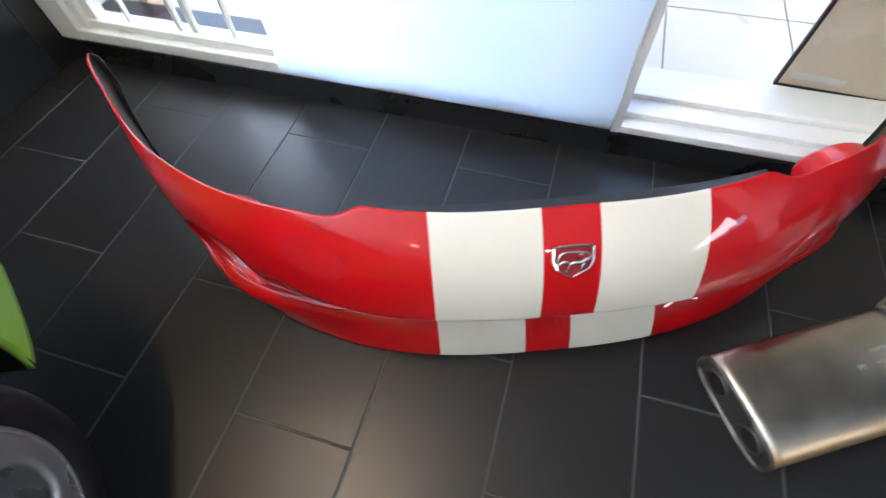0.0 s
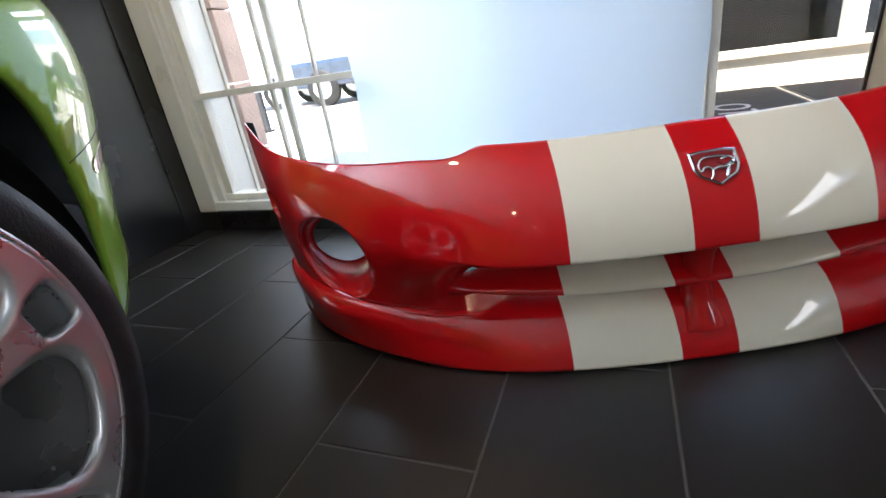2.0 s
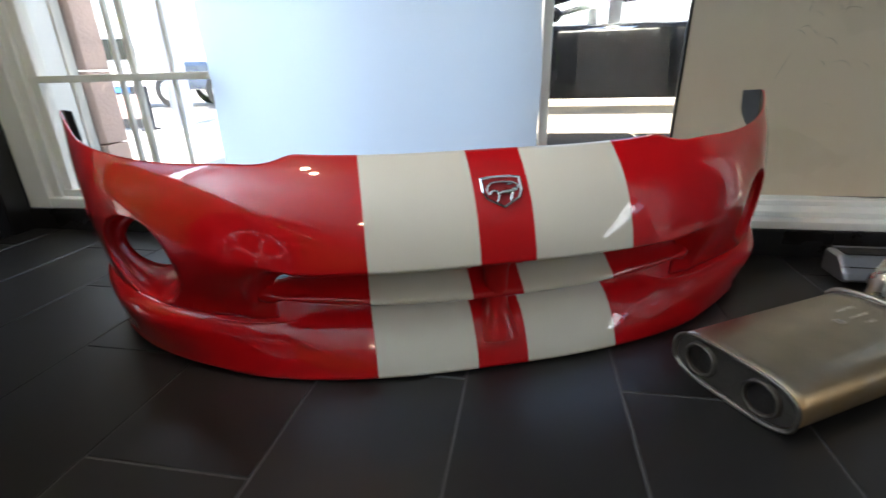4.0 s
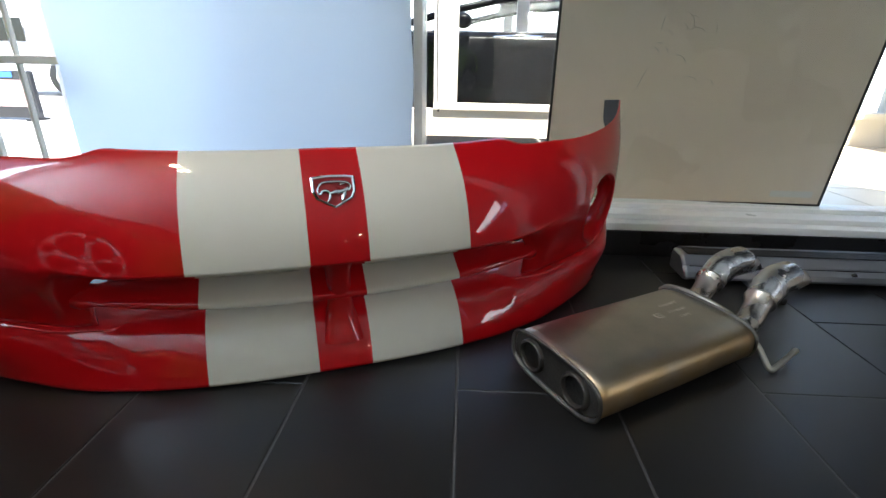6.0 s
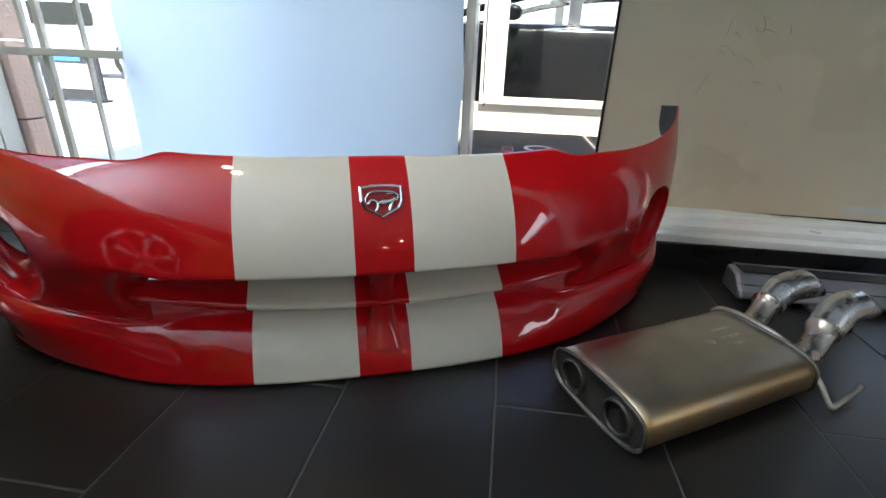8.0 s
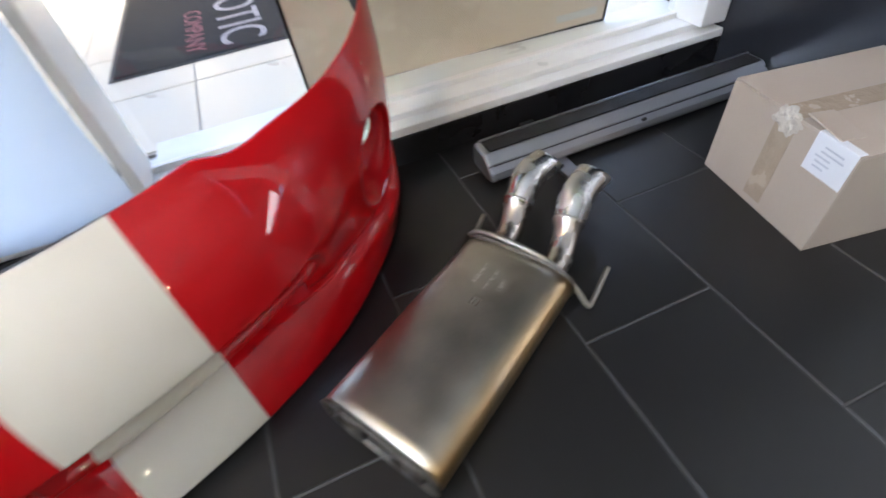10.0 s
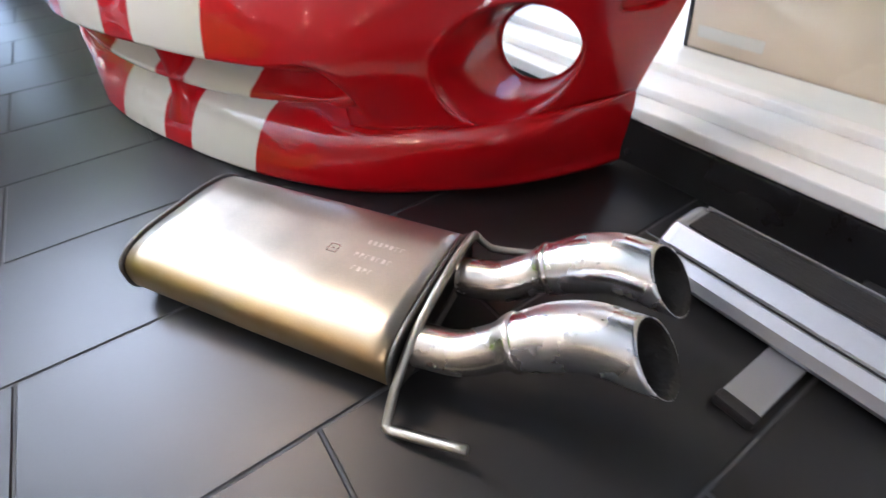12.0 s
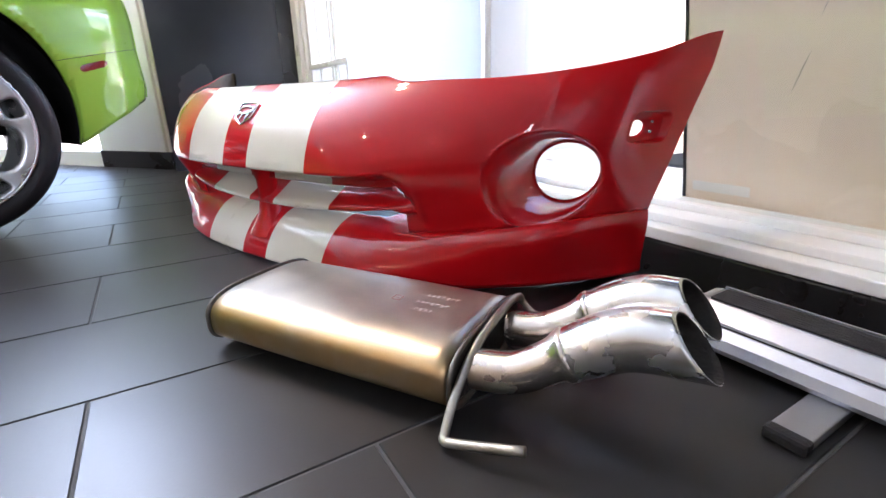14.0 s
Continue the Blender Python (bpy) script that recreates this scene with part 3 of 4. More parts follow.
# ---- red bumper cover ----
TH = 21.0
BUMPER = Matrix.Translation((-0.12, 0.56, 0)) @ Matrix.Rotation(radians(TH), 4, "Z")   # local x across, local -y forward
nose = spline((0.08, 0.16, 0.25, 0.30, 0.345, 0.40, 0.442, 0.47, 0.50, 0.53), (0.556, 0.563, 0.562, 0.548, 0.527, 0.484, 0.432, 0.39, 0.345, 0.305))
half_width = spline((0.08, 0.16, 0.25, 0.35, 0.44, 0.53), (0.895, 0.905, 0.922, 0.938, 0.952, 0.962))
top_edge = spline((0.0, 0.38, 0.405, 0.425, 0.45, 0.52, 0.60, 0.73, 0.83, 0.89, 0.935, 1.0), (0.4435, 0.448, 0.4475, 0.442, 0.436, 0.435, 0.435, 0.443, 0.463, 0.484, 0.506, 0.514))


def lip_line(q):
    """Height of the joint between the cover and its lower lip."""
    return 0.115 + 0.05 * ease((q - 0.48) / 0.5)


def crease(q):
    return 0.249 + 0.055 * ease((q - 0.40) / 0.30)


def widen(q, side):
    """The wings stand out a little more on the right half."""
    return (0.030 if side > 0 else 0.018) * ease((np.asarray(q, float) - 0.66) / 0.30)


def rear(z, side):
    """Share of the half width at which a wing ends."""
    k = min(1, max(0, (z - 0.17) / 0.28))
    return 0.953 + 0.027 * k if side > 0 else 0.979 + 0.021 * k


def cover_point(q, z, side=-1):
    """Point of the outer skin at the share q of the half width and height z; x across, y forward."""
    q, z = np.asarray(q, float), np.asarray(z, float)
    x = q * (0.93 + (half_width(z) - 0.93) * ease((q - 0.4) / 0.5)) + widen(q, side)
    y = nose(z) * np.clip(1 - np.clip(q, 0, 1) ** 2.6, 0, 1) ** 0.625
    zc = crease(q)
    t = np.clip((zc - z) / (zc - lip_line(q)), 0, 1)
    soft = 0.16 + 0.84 * ease((q - 0.46) / 0.10)
    depth = 0.080 - 0.022 * ease((q - 0.47) / 0.10) - 0.058 * ease((q - 0.56) / 0.25)
    back = (0.034 if side < 0 else 0.0) * np.clip((z - 0.17) / 0.34, 0, 1) * ease((q - 0.84) / 0.16)
    return x, y - depth * ease(t / soft) - back, z


LAMPQ, LAMPZ, LAMPRQ, LAMPRZ = 0.783, 0.241, 0.090, 0.094
SLOTQ, SLOTZ, SLOTRQ, SLOTRZ = {-1: 0.938, 1: 0.921}, 0.336, 0.026, 0.030


def hole_ratio(q, z, side):
    a = (abs((q - LAMPQ) / LAMPRQ) ** 2 + abs((z - LAMPZ) / LAMPRZ) ** 2) ** 0.5
    b = (abs((q - SLOTQ[side]) / SLOTRQ) ** 4 + abs((z - SLOTZ) / SLOTRZ) ** 4) ** 0.25
    return a, b


CORNERQ, CORNERZ, CORNERR = 0.426 / 0.93, 0.186, 0.032   # rounded upper corner of the air intake


def corner(q, z):
    """Distance from the corner's middle in radii; 0 outside its quarter."""
    return math.hypot((q - CORNERQ) * 0.93, z - CORNERZ) / CORNERR if q > CORNERQ - 1e-6 and z > CORNERZ - 1e-6 else 0.0


def stripe(x):
    return 1 if 0.055 < abs(x) < 0.265 else 0


def cover_mesh():
    marks = [0.055 / 0.93, 0.265 / 0.93, 0.431 / 0.93, 0.441 / 0.93, 0.450 / 0.93, 0.458 / 0.93]
    qs = sorted(set([round(math.sin(math.pi / 2 * k / 140), 5) for k in range(141)] + marks))
    qs = [q for q in qs if q in marks or min(abs(q - m) for m in marks) > 0.003]
    up, low = 48, 24
    side = []
    for s in (-1, 1):
        for q in (qs[::-1] if s < 0 else qs[1:]):
            side.append((s, q))
    par, verts = [], []
    for s, q in side:
        zt, zc, zj = float(top_edge(q * 0.955)) + (0.012 * float(ease((q - 0.88) / 0.12)) if s < 0 else 0.0), float(crease(q)), float(lip_line(q))
        for k in range(up + low + 1):
            z = zt + (zc - zt) * k / up if k <= up else zc + (zj - zc) * ((k - up) / low) ** 1.3
            qe = rear(z, s)
            par.append([s, q * (1 - (1 - qe) * float(ease((q - 0.6) / 0.4))), z])
    rows = up + low + 1
    faces, gone = [], set()
    for i in range(len(side) - 1):
        for k in range(rows - 1):
            a, b, c, d = i * rows + k, (i + 1) * rows + k, (i + 1) * rows + k + 1, i * rows + k + 1
            ids = (a, b, c, d)
            q = sum(par[j][1] for j in ids) / 4
            z = sum(par[j][2] for j in ids) / 4
            if min(hole_ratio(q, z, par[a][0])) < 1.0 or (q < 0.458 / 0.93 and k >= up + 9 and corner(q, z) < 1.0):
                gone.update(ids)
                continue
            faces.append((a, d, c, b))
    used = {j for f in faces for j in f}
    for j in gone & used:
        s, q, z = par[j]
        a, b = hole_ratio(q, z, s)
        if 0.6 < a < 1.2:
            par[j][1], par[j][2] = LAMPQ + (q - LAMPQ) / a, LAMPZ + (z - LAMPZ) / a
        elif 0.6 < corner(q, z) < 1.6:
            c = corner(q, z)
            par[j][1], par[j][2] = CORNERQ + (q - CORNERQ) / c, CORNERZ + (z - CORNERZ) / c
        elif 0.4 < b < 1.7:
            par[j][1], par[j][2] = SLOTQ[s] + (q - SLOTQ[s]) / b, SLOTZ + (z - SLOTZ) / b
    for s, q, z in par:
        x, y, zz = (float(c) for c in cover_point(q, z, s))
        verts.append((s * x, -y, zz))
    order = {j: i for i, j in enumerate(sorted(used))}
    slots = [stripe(sum(verts[j][0] for j in f) / 4) for f in faces]
    me = mesh_of("skin", [verts[j] for j in sorted(used)], [[order[j] for j in f] for f in faces], [RED, CREAM, INNER, INNER], slots, True)
    return me


def shell(ob, thick=0.004, offset=2):
    m = ob.modifiers.new("wall", "SOLIDIFY")
    m.thickness, m.offset, m.material_offset, m.material_offset_rim = thick, -1, offset, 0
    m.use_even_offset = False
    return ob


def lip_mesh():
    marks = [0.055 / 0.93, 0.265 / 0.93]
    qs = sorted(set([round(math.sin(math.pi / 2 * k / 70), 5) for k in range(71)] + marks))
    qs = [q for q in qs if q in marks or min(abs(q - m) for m in marks) > 0.006]
    cols = [(-1, q) for q in qs[::-1]] + [(1, q) for q in qs[1:]]
    verts, rows = [], 0
    for s, q in cols:
        zj = float(lip_line(q))
        qq = q * (1 - (0.022 if s < 0 else 0.048) * float(ease((q - 0.6) / 0.4)))
        bx, by, _ = (float(c) for c in cover_point(qq, zj + 0.0005, s))
        by -= 0.055 * (1 - float(ease((q - 0.37) / 0.105)))
        zj += 0.014 * (1 - float(ease((q - 0.37) / 0.105)))
        f = max(0.0, 1 - min(qq, 1) ** 2.6) ** 0.625
        ox, oy = qq * (0.922 - 0.014 * float(ease((q - 0.72) / 0.25))) + (0.75 if s > 0 else 1.0) * float(widen(qq, s)), 0.546 * f
        nx, ny = qq ** 1.6, (1 - qq ** 3.2) ** 0.5
        d = max(0.004, math.hypot(ox - bx, oy - by))
        side = float(ease((q - 0.5) / 0.4))
        bulge = 0.032 * side * (1 - (0.80 if s > 0 else 0.60) * float(ease((q - 0.76) / 0.22)))
        shelf = 0.110 * float(ease((q - 0.37) / 0.105)) * (1 - float(ease((q - 0.60) / 0.08)))
        pts = [(bx - nx * (0.010 + shelf), by - ny * (0.010 + shelf), zj - 0.004 + 0.3 * shelf), (bx, by, zj)]
        for k, (w, h) in enumerate(((0.22, 0.94), (0.45, 0.83), (0.65, 0.67), (0.81, 0.48), (0.93, 0.28), (0.99, 0.13))):
            pts.append((bx + (ox - bx) * w + nx * bulge * math.sin(math.pi * w), by + (oy - by) * w + ny * bulge * math.sin(math.pi * w), zj * h))
        tuck = 0.026 * side + 0.010 * float(ease((q - 0.8) / 0.2))
        pts += [(ox - nx * tuck, oy - ny * tuck, 0.010), (ox - nx * (0.006 + tuck), oy - ny * (0.006 + tuck), 0.004), (ox - nx * 0.040, oy - ny * 0.040, 0.003)]
        fine = smooth_path(pts, 4)
        rows = len(fine)
        verts += [(s * p.x, -p.y, max(p.z, 0.002)) for p in fine]
    faces, slots = [], []
    for i in range(len(cols) - 1):
        for k in range(rows - 1):
            f = (i * rows + k, i * rows + k + 1, (i + 1) * rows + k + 1, (i + 1) * rows + k)
            faces.append(f)
            slots.append(stripe(sum(verts[j][0] for j in f) / 4))
    return mesh_of("lower_lip", verts, faces, [RED, CREAM, INNER, INNER], slots, True)


def bar_mesh():
    """Blade across the air intake."""
    xs = sorted(set(list(np.linspace(-0.52, 0.52, 105).round(4)) + [-0.265, -0.055, 0.055, 0.265]))
    verts, faces, slots = [], [], []
    sec = [(0.0, 0.003), (0.005, 0.011), (0.018, 0.019), (0.040, 0.034), (0.064, 0.050), (0.092, 0.066), (0.100, 0.064), (0.094, 0.052), (0.066, 0.026), (0.026, 0.0), (0.007, -0.004), (0.001, -0.001)]
    for x in xs:
        q = abs(x) / 0.93
        f = (1 - q ** 2.6) ** 0.625
        end = min(1.0, max(0.0, (abs(x) - 0.46) / 0.06))
        y, z = 0.503 * f - 0.06 * (1 - (1 - end * end) ** 0.5), 0.148 + 0.030 * (abs(x) / 0.5) ** 2.2
        k = 1 - 0.62 * float(ease((abs(x) - 0.34) / 0.12))
        fair = float(ease((abs(x) - 0.425) / 0.045)) ** 1.5
        for i, (d, h) in enumerate(sec):
            grow = 0.006 * (i / 5) if i < 6 else (0.006 if i < 7 else -0.012 * min(1.0, (i - 6) / 3) * (1 if i < 11 else 0.4))
            verts.append((x, -(y - d * k), z + h * k + grow * fair))
    n = len(sec)
    for i in range(len(xs) - 1):
        for k in range(n):
            faces.append((i * n + k, i * n + (k + 1) % n, (i + 1) * n + (k + 1) % n, (i + 1) * n + k))
            slots.append(stripe((xs[i] + xs[i + 1]) / 2))
    faces += [tuple(range(n)), tuple(len(verts) - n + k for k in range(n))[::-1]]
    slots += [0, 0]
    return mesh_of("intake_blade", verts, faces, [RED, CREAM], slots, True)


def lamp_tunnel(side):
    rings, n = [], 56
    for w, grow, back in ((0.0, 1.02, 0.001), (0.02, 0.985, 0.003), (0.06, 0.955, 0.009), (0.14, 0.93, 0.020), (0.35, 0.86, 0.0), (0.7, 0.78, 0.0), (1.0, 0.72, 0.0), (1.04, 0.69, 0.0), (1.0, 0.66, 0.0)):
        ring = []
        for k in range(n):
            a = 2 * math.pi * k / n
            q, z = LAMPQ + LAMPRQ * min(grow, 1.0) * math.cos(a), LAMPZ + LAMPRZ * min(grow, 1.0) * math.sin(a)
            x, y, _ = (float(c) for c in cover_point(LAMPQ + LAMPRQ * math.cos(a), LAMPZ + LAMPRZ * math.sin(a), side))
            x0 = float(cover_point(LAMPQ, LAMPZ, side)[0])
            px, pz = x0 + (x - x0) * grow * (1 + 0.18 * w), LAMPZ + LAMPRZ * math.sin(a) * grow
            py = (y - back) * (1 - w) + 0.215 * w
            ring.append((side * px, -py, pz))
        rings.append(ring)
    return loft(rings, caps=False)


def slot_tray(side):
    rings, n = [], 40
    for depth, grow in ((0.0, 1.03), (0.004, 0.98), (0.013, 0.95), (0.017, 0.89), (0.018, 0.42), (0.023, 0.40)):
        ring = []
        for k in range(n):
            a = 2 * math.pi * k / n
            c, s = math.cos(a), math.sin(a)
            sq = (abs(c) ** 4 + abs(s) ** 4) ** -0.25
            g = grow
            q, z = SLOTQ[side] + SLOTRQ * sq * c * g, SLOTZ + SLOTRZ * sq * s * g
            if grow < 0.5:
                q, z = SLOTQ[side] - SLOTRQ * 0.30 + 0.0115 * c * grow / 0.42, SLOTZ - 0.002 + 0.0160 * s * grow / 0.42
            x, y, _ = (float(v) for v in cover_point(q, z, side))
            ring.append((side * (x - depth * 0.93), -(y - depth * 0.3), z))
        rings.append(ring)
    return loft(rings, caps=False)


def emblem(parent):
    """Chrome shield badge with plain raised shapes."""
    e = new("emblem")
    e.parent = parent
    tagged(e, "chrome shield badge with plain raised shapes")
    outline = [(-0.037, 0.027), (-0.020, 0.0295), (0.0, 0.030), (0.020, 0.0295), (0.037, 0.027), (0.0365, 0.0), (0.030, -0.014), (0.0, -0.032), (-0.030, -0.014), (-0.0365, 0.0)]

    def shield(scale, z):
        return [(x * scale, y * scale, z) for x, y in outline]
    part("rim", loft([shield(1.0, 0), shield(0.99, 0.004), shield(0.93, 0.0055), shield(0.86, 0.0045), shield(0.83, 0.0015)], caps=False), CHROME, e)
    part("plate", loft([shield(0.90, 0.0005), shield(0.88, 0.0022)]), BADGEPLATE, e)
    for pts, w in (([(-0.0285, -0.005), (-0.0285, 0.004), (-0.022, 0.0135), (-0.012, 0.0165), (0.008, 0.0165), (0.024, 0.0142), (0.031, 0.0065), (0.026, -0.003)], 0.0022),
                   ([(-0.0285, -0.005), (-0.025, -0.0075), (-0.0205, -0.0015), (-0.0125, -0.0012), (-0.0075, -0.007), (-0.009, -0.016), (-0.0135, -0.0235)], 0.0026),
                   ([(-0.0075, -0.007), (0.002, -0.0035), (0.014, -0.0035), (0.0235, 0.0015), (0.027, 0.005)], 0.0042),
                   ([(0.021, -0.003), (0.0165, -0.012), (0.0125, -0.023)], 0.0034),
                   ([(0.010, 0.0105), (0.016, 0.012), (0.021, 0.0115)], 0.0016)):
        p = smooth_path([(0.92 * x, 0.92 * y + 0.0022, 0.0036) for x, y in pts], 5)
        part("raised_shape", tube(p, [w * (0.55 + 0.45 * math.sin(math.pi * (i + 0.5) / len(p))) for i in range(len(p))], 8), CHROME, e, smooth=True)
    out = Vector((0.0, -0.780, 0.626))
    for ob in e.children:
        for v in ob.data.vertices:
            x, z = 1.12 * v.co.x, 0.3725 + 1.12 * 0.780 * v.co.y
            px, py, _ = (float(c) for c in cover_point(abs(x) / 0.93, z))
            v.co = Vector((math.copysign(px, x), -py, z)) + out * (0.0006 + 0.9 * v.co.z)


def bumper():
    t = thing("bumper_cover", BUMPER, "glossy red car bumper cover with two cream racing stripes", "bumper")
    shell(mpart("skin", cover_mesh(), t))
    shell(mpart("lower_lip", lip_mesh(), t, "red splitter lip with cream stripes"))
    mpart("intake_blade", bar_mesh(), t)
    post = []
    for z, w, d0, d1 in ((0.255, 0.050, 0.440, 0.520), (0.235, 0.038, 0.445, 0.512), (0.205, 0.027, 0.450, 0.502), (0.175, 0.025, 0.452, 0.500), (0.145, 0.024, 0.452, 0.502), (0.120, 0.027, 0.450, 0.506), (0.106, 0.031, 0.447, 0.511), (0.092, 0.037, 0.445, 0.518), (0.076, 0.046, 0.44, 0.527), (0.058, 0.058, 0.44, 0.534)):
        post.append([(w * math.copysign(abs(math.cos(a)) ** 0.7, math.cos(a)), -((d0 + d1) / 2 + (d1 - d0) / 2 * math.sin(a)), z) for a in (2 * math.pi * k / 28 for k in range(28))])
    part("centre_strut", loft(post, caps=False), RED, t, smooth=True)
    for s in (-1, 1):
        part("lamp_tunnel", lamp_tunnel(s), RED, t, "round fog lamp opening", smooth=True)
        tray = part("marker_recess", slot_tray(s), RED, t, "side marker recess with a round hole", smooth=True)
        for dz in (0.009, -0.010):
            x, y, z = (float(c) for c in cover_point(SLOTQ[s] + SLOTRQ * 0.42, SLOTZ + dz, s))
            b = part("bolt", lathe([(0.0, 0.003), (0.003, 0.0025), (0.0042, 0.0)], 14), CHROME, tray, smooth=True)
            b.matrix_local = look((s * (x - 0.016), -(y - 0.005), z), (s * (x - 0.3), -(y - 0.10), z))
    flange = [[(x, -(float(nose(0.443)) * (1 - (abs(x) / 0.953) ** 2.6) ** 0.625 - d), h) for d, h in ((0.004, 0.437), (0.030, 0.430), (0.030, 0.424), (0.006, 0.428))] for x in np.linspace(-0.40, 0.40, 50)]
    part("mounting_flange", loft(flange), RUBBER, t, "black mounting flange behind the top edge")
    for s in (-1, 1):
        rings = []
        for z in np.linspace(0.20, 0.511 if s > 0 else 0.523, 24):
            x, y, _ = (float(c) for c in cover_point(rear(z, s), z, s))
            deep = float(ease((z - 0.36) / 0.10))
            if s > 0:
                edge = ((0.001, 0.0, 0.0), (0.010 + 0.006 * deep, 0.006 + 0.048 * deep, -0.004), (0.014 + 0.006 * deep, 0.006 + 0.048 * deep, -0.004), (0.006, 0.002, 0.0))
            else:
                w = 0.012 + 0.010 * deep
                edge = ((0.001, 0.0, 0.0), (w, -0.004, -0.004), (w, -0.001, -0.004), (0.003, 0.003, 0.0))
            rings.append([(s * (x - a), -(y - b), z + c) for a, b, c in edge])
        part("wheel_arch_flange", loft(rings), RUBBER, t, "black inward flange at the wheel arch edge")
    emblem(t)
    return t


bumper()


# ---- silencer with twin tailpipes ----
def muffler():
    a, b = Vector((0.4845, 0.0025, 0)), Vector((0.8785, 0.2375, 0))
    d = (b - a).normalized()
    L = (b - a).length
    t = thing("exhaust_silencer", pose(a.x, a.y, 0, 0, 0, math.degrees(math.atan2(d.y, d.x))), "stainless steel oval exhaust silencer with twin polished tailpipes lying on tiles", "exhaust silencer")
    W, H, cz = 0.125, 0.0465, 0.0515

    def oval(x, g=0.0, n=72):
        out = []
        for k in range(n):
            u = 2 * math.pi * k / n
            c, s = math.cos(u), math.sin(u)
            out.append((x, (W + g) * math.copysign(abs(c) ** 0.56, c), cz + (H + g) * math.copysign(abs(s) ** 0.70, s)))
        return out
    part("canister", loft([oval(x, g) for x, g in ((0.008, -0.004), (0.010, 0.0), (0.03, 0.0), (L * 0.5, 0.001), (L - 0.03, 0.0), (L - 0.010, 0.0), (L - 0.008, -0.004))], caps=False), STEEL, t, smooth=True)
    for x, s in ((0.0, 1), (L, -1)):
        part("rolled_rim", loft([oval(x + s * e, g) for e, g in ((0.006, 0.0002), (0.005, 0.0024), (0.0025, 0.0034), (0.0, 0.0026), (-0.0012, 0.0002), (0.0, -0.0026), (0.005, -0.0050))], caps=False), RIMSTEEL, t, "dark crimped rim", smooth=True)
        part("end_plate", loft([oval(x + s * 0.006, -0.006), oval(x + s * 0.009, -0.014), oval(x + s * 0.010, -0.030)]), DARKSTEEL, t)
    for y in (0.062, -0.062):
        ring = part("inlet", lathe([(0.036, 0.010), (0.035, -0.004), (0.032, -0.008), (0.0285, -0.007), (0.027, -0.002), (0.027, 0.004)], 32), DARKSTEEL, t, smooth=True)
        ring.matrix_local = Matrix.Translation((0.004, y, cz)) @ Matrix.Rotation(radians(90), 4, "Y")
        disc = part("inlet_bore", lathe([(0.0, 0.024), (0.029, 0.024)], 24), SOOT, t)
        disc.matrix_local = Matrix.Translation((0.004, y, cz)) @ Matrix.Rotation(radians(90), 4, "Y") @ Matrix.Translation((0, 0, -0.022))
    inv = t.matrix_world.inverted()
    for root, bend, joint, mid, tip, cut in (((0.860, 0.292, 0.058), (0.908, 0.326, 0.066), (0.949, 0.370, 0.096), (1.004, 0.408, 0.126), (1.072, 0.433, 0.135), 0.05),
                                             ((0.922, 0.182, 0.058), (0.970, 0.216, 0.066), (1.011, 0.258, 0.097), (1.062, 0.302, 0.128), (1.128, 0.334, 0.138), 0.05)):
        pts = smooth_path([inv @ Vector(p) for p in (root, bend, joint)], 10)
        part("tailpipe", tube(pts, [0.0275] * (len(pts) - 4) + [0.0278, 0.029, 0.032, 0.0345], 32, caps=False), PIPEDULL, t, smooth=True)
        tips = smooth_path([inv @ Vector(p) for p in (joint, mid, tip)], 10)
        rad = [0.0335 + 0.0040 * float(ease(i / 7)) for i in range(len(tips))]
        bm = tube(tips, rad, 40, caps=False)
        bm.verts.ensure_lookup_table()
        axis = (tips[-1] - tips[-2]).normalized()
        for r in range(len(tips)):
            share = max(0.0, (r / (len(tips) - 1) - 0.5) / 0.5)
            for v in bm.verts[r * 40:(r + 1) * 40]:
                v.co += axis * (0.023 * share * (tips[r].z - v.co.z) / rad[r])
        tp = part("tip", bm, [PIPE, SOOT], t, "polished flared tailpipe tip", smooth=True)
        m = tp.modifiers.new("wall", "SOLIDIFY")
        m.thickness, m.offset, m.material_offset = 0.002, -1, 1
        way = (tips[1] - tips[0]).normalized()
        part("weld_bead", tube([tips[0] - way * 0.006, tips[0] - way * 0.003, tips[0], tips[0] + way * 0.003, tips[0] + way * 0.006], [0.0315, 0.0342, 0.0352, 0.0348, 0.0330], 32, caps=False), PIPEDULL, t, smooth=True)
        part("bore", tube([tips[3], tips[4]], 0.0325, 24), SOOT, t)
    # hanger rod across the pipe end
    rod = [(0.820, 0.350, 0.074), (0.832, 0.334, 0.090), (0.856, 0.294, 0.099), (0.892, 0.234, 0.097), (0.924, 0.178, 0.084), (0.948, 0.134, 0.050), (0.962, 0.110, 0.018), (0.969, 0.104, 0.011), (0.984, 0.113, 0.012), (1.051, 0.159, 0.028)]
    part("hanger_rod", tube(smooth_path([inv @ Vector(p) for p in rod], 6), 0.0062, 12), ROD, t, "bent dull steel hanger rod", smooth=True)
    rod2 = [(0.820, 0.348, 0.078), (0.829, 0.357, 0.062), (0.842, 0.372, 0.050), (0.886, 0.420, 0.045)]
    part("hanger_rod", tube(smooth_path([inv @ Vector(p) for p in rod2], 6), 0.0055, 12), ROD, t, "bent dull steel hanger rod", smooth=True)
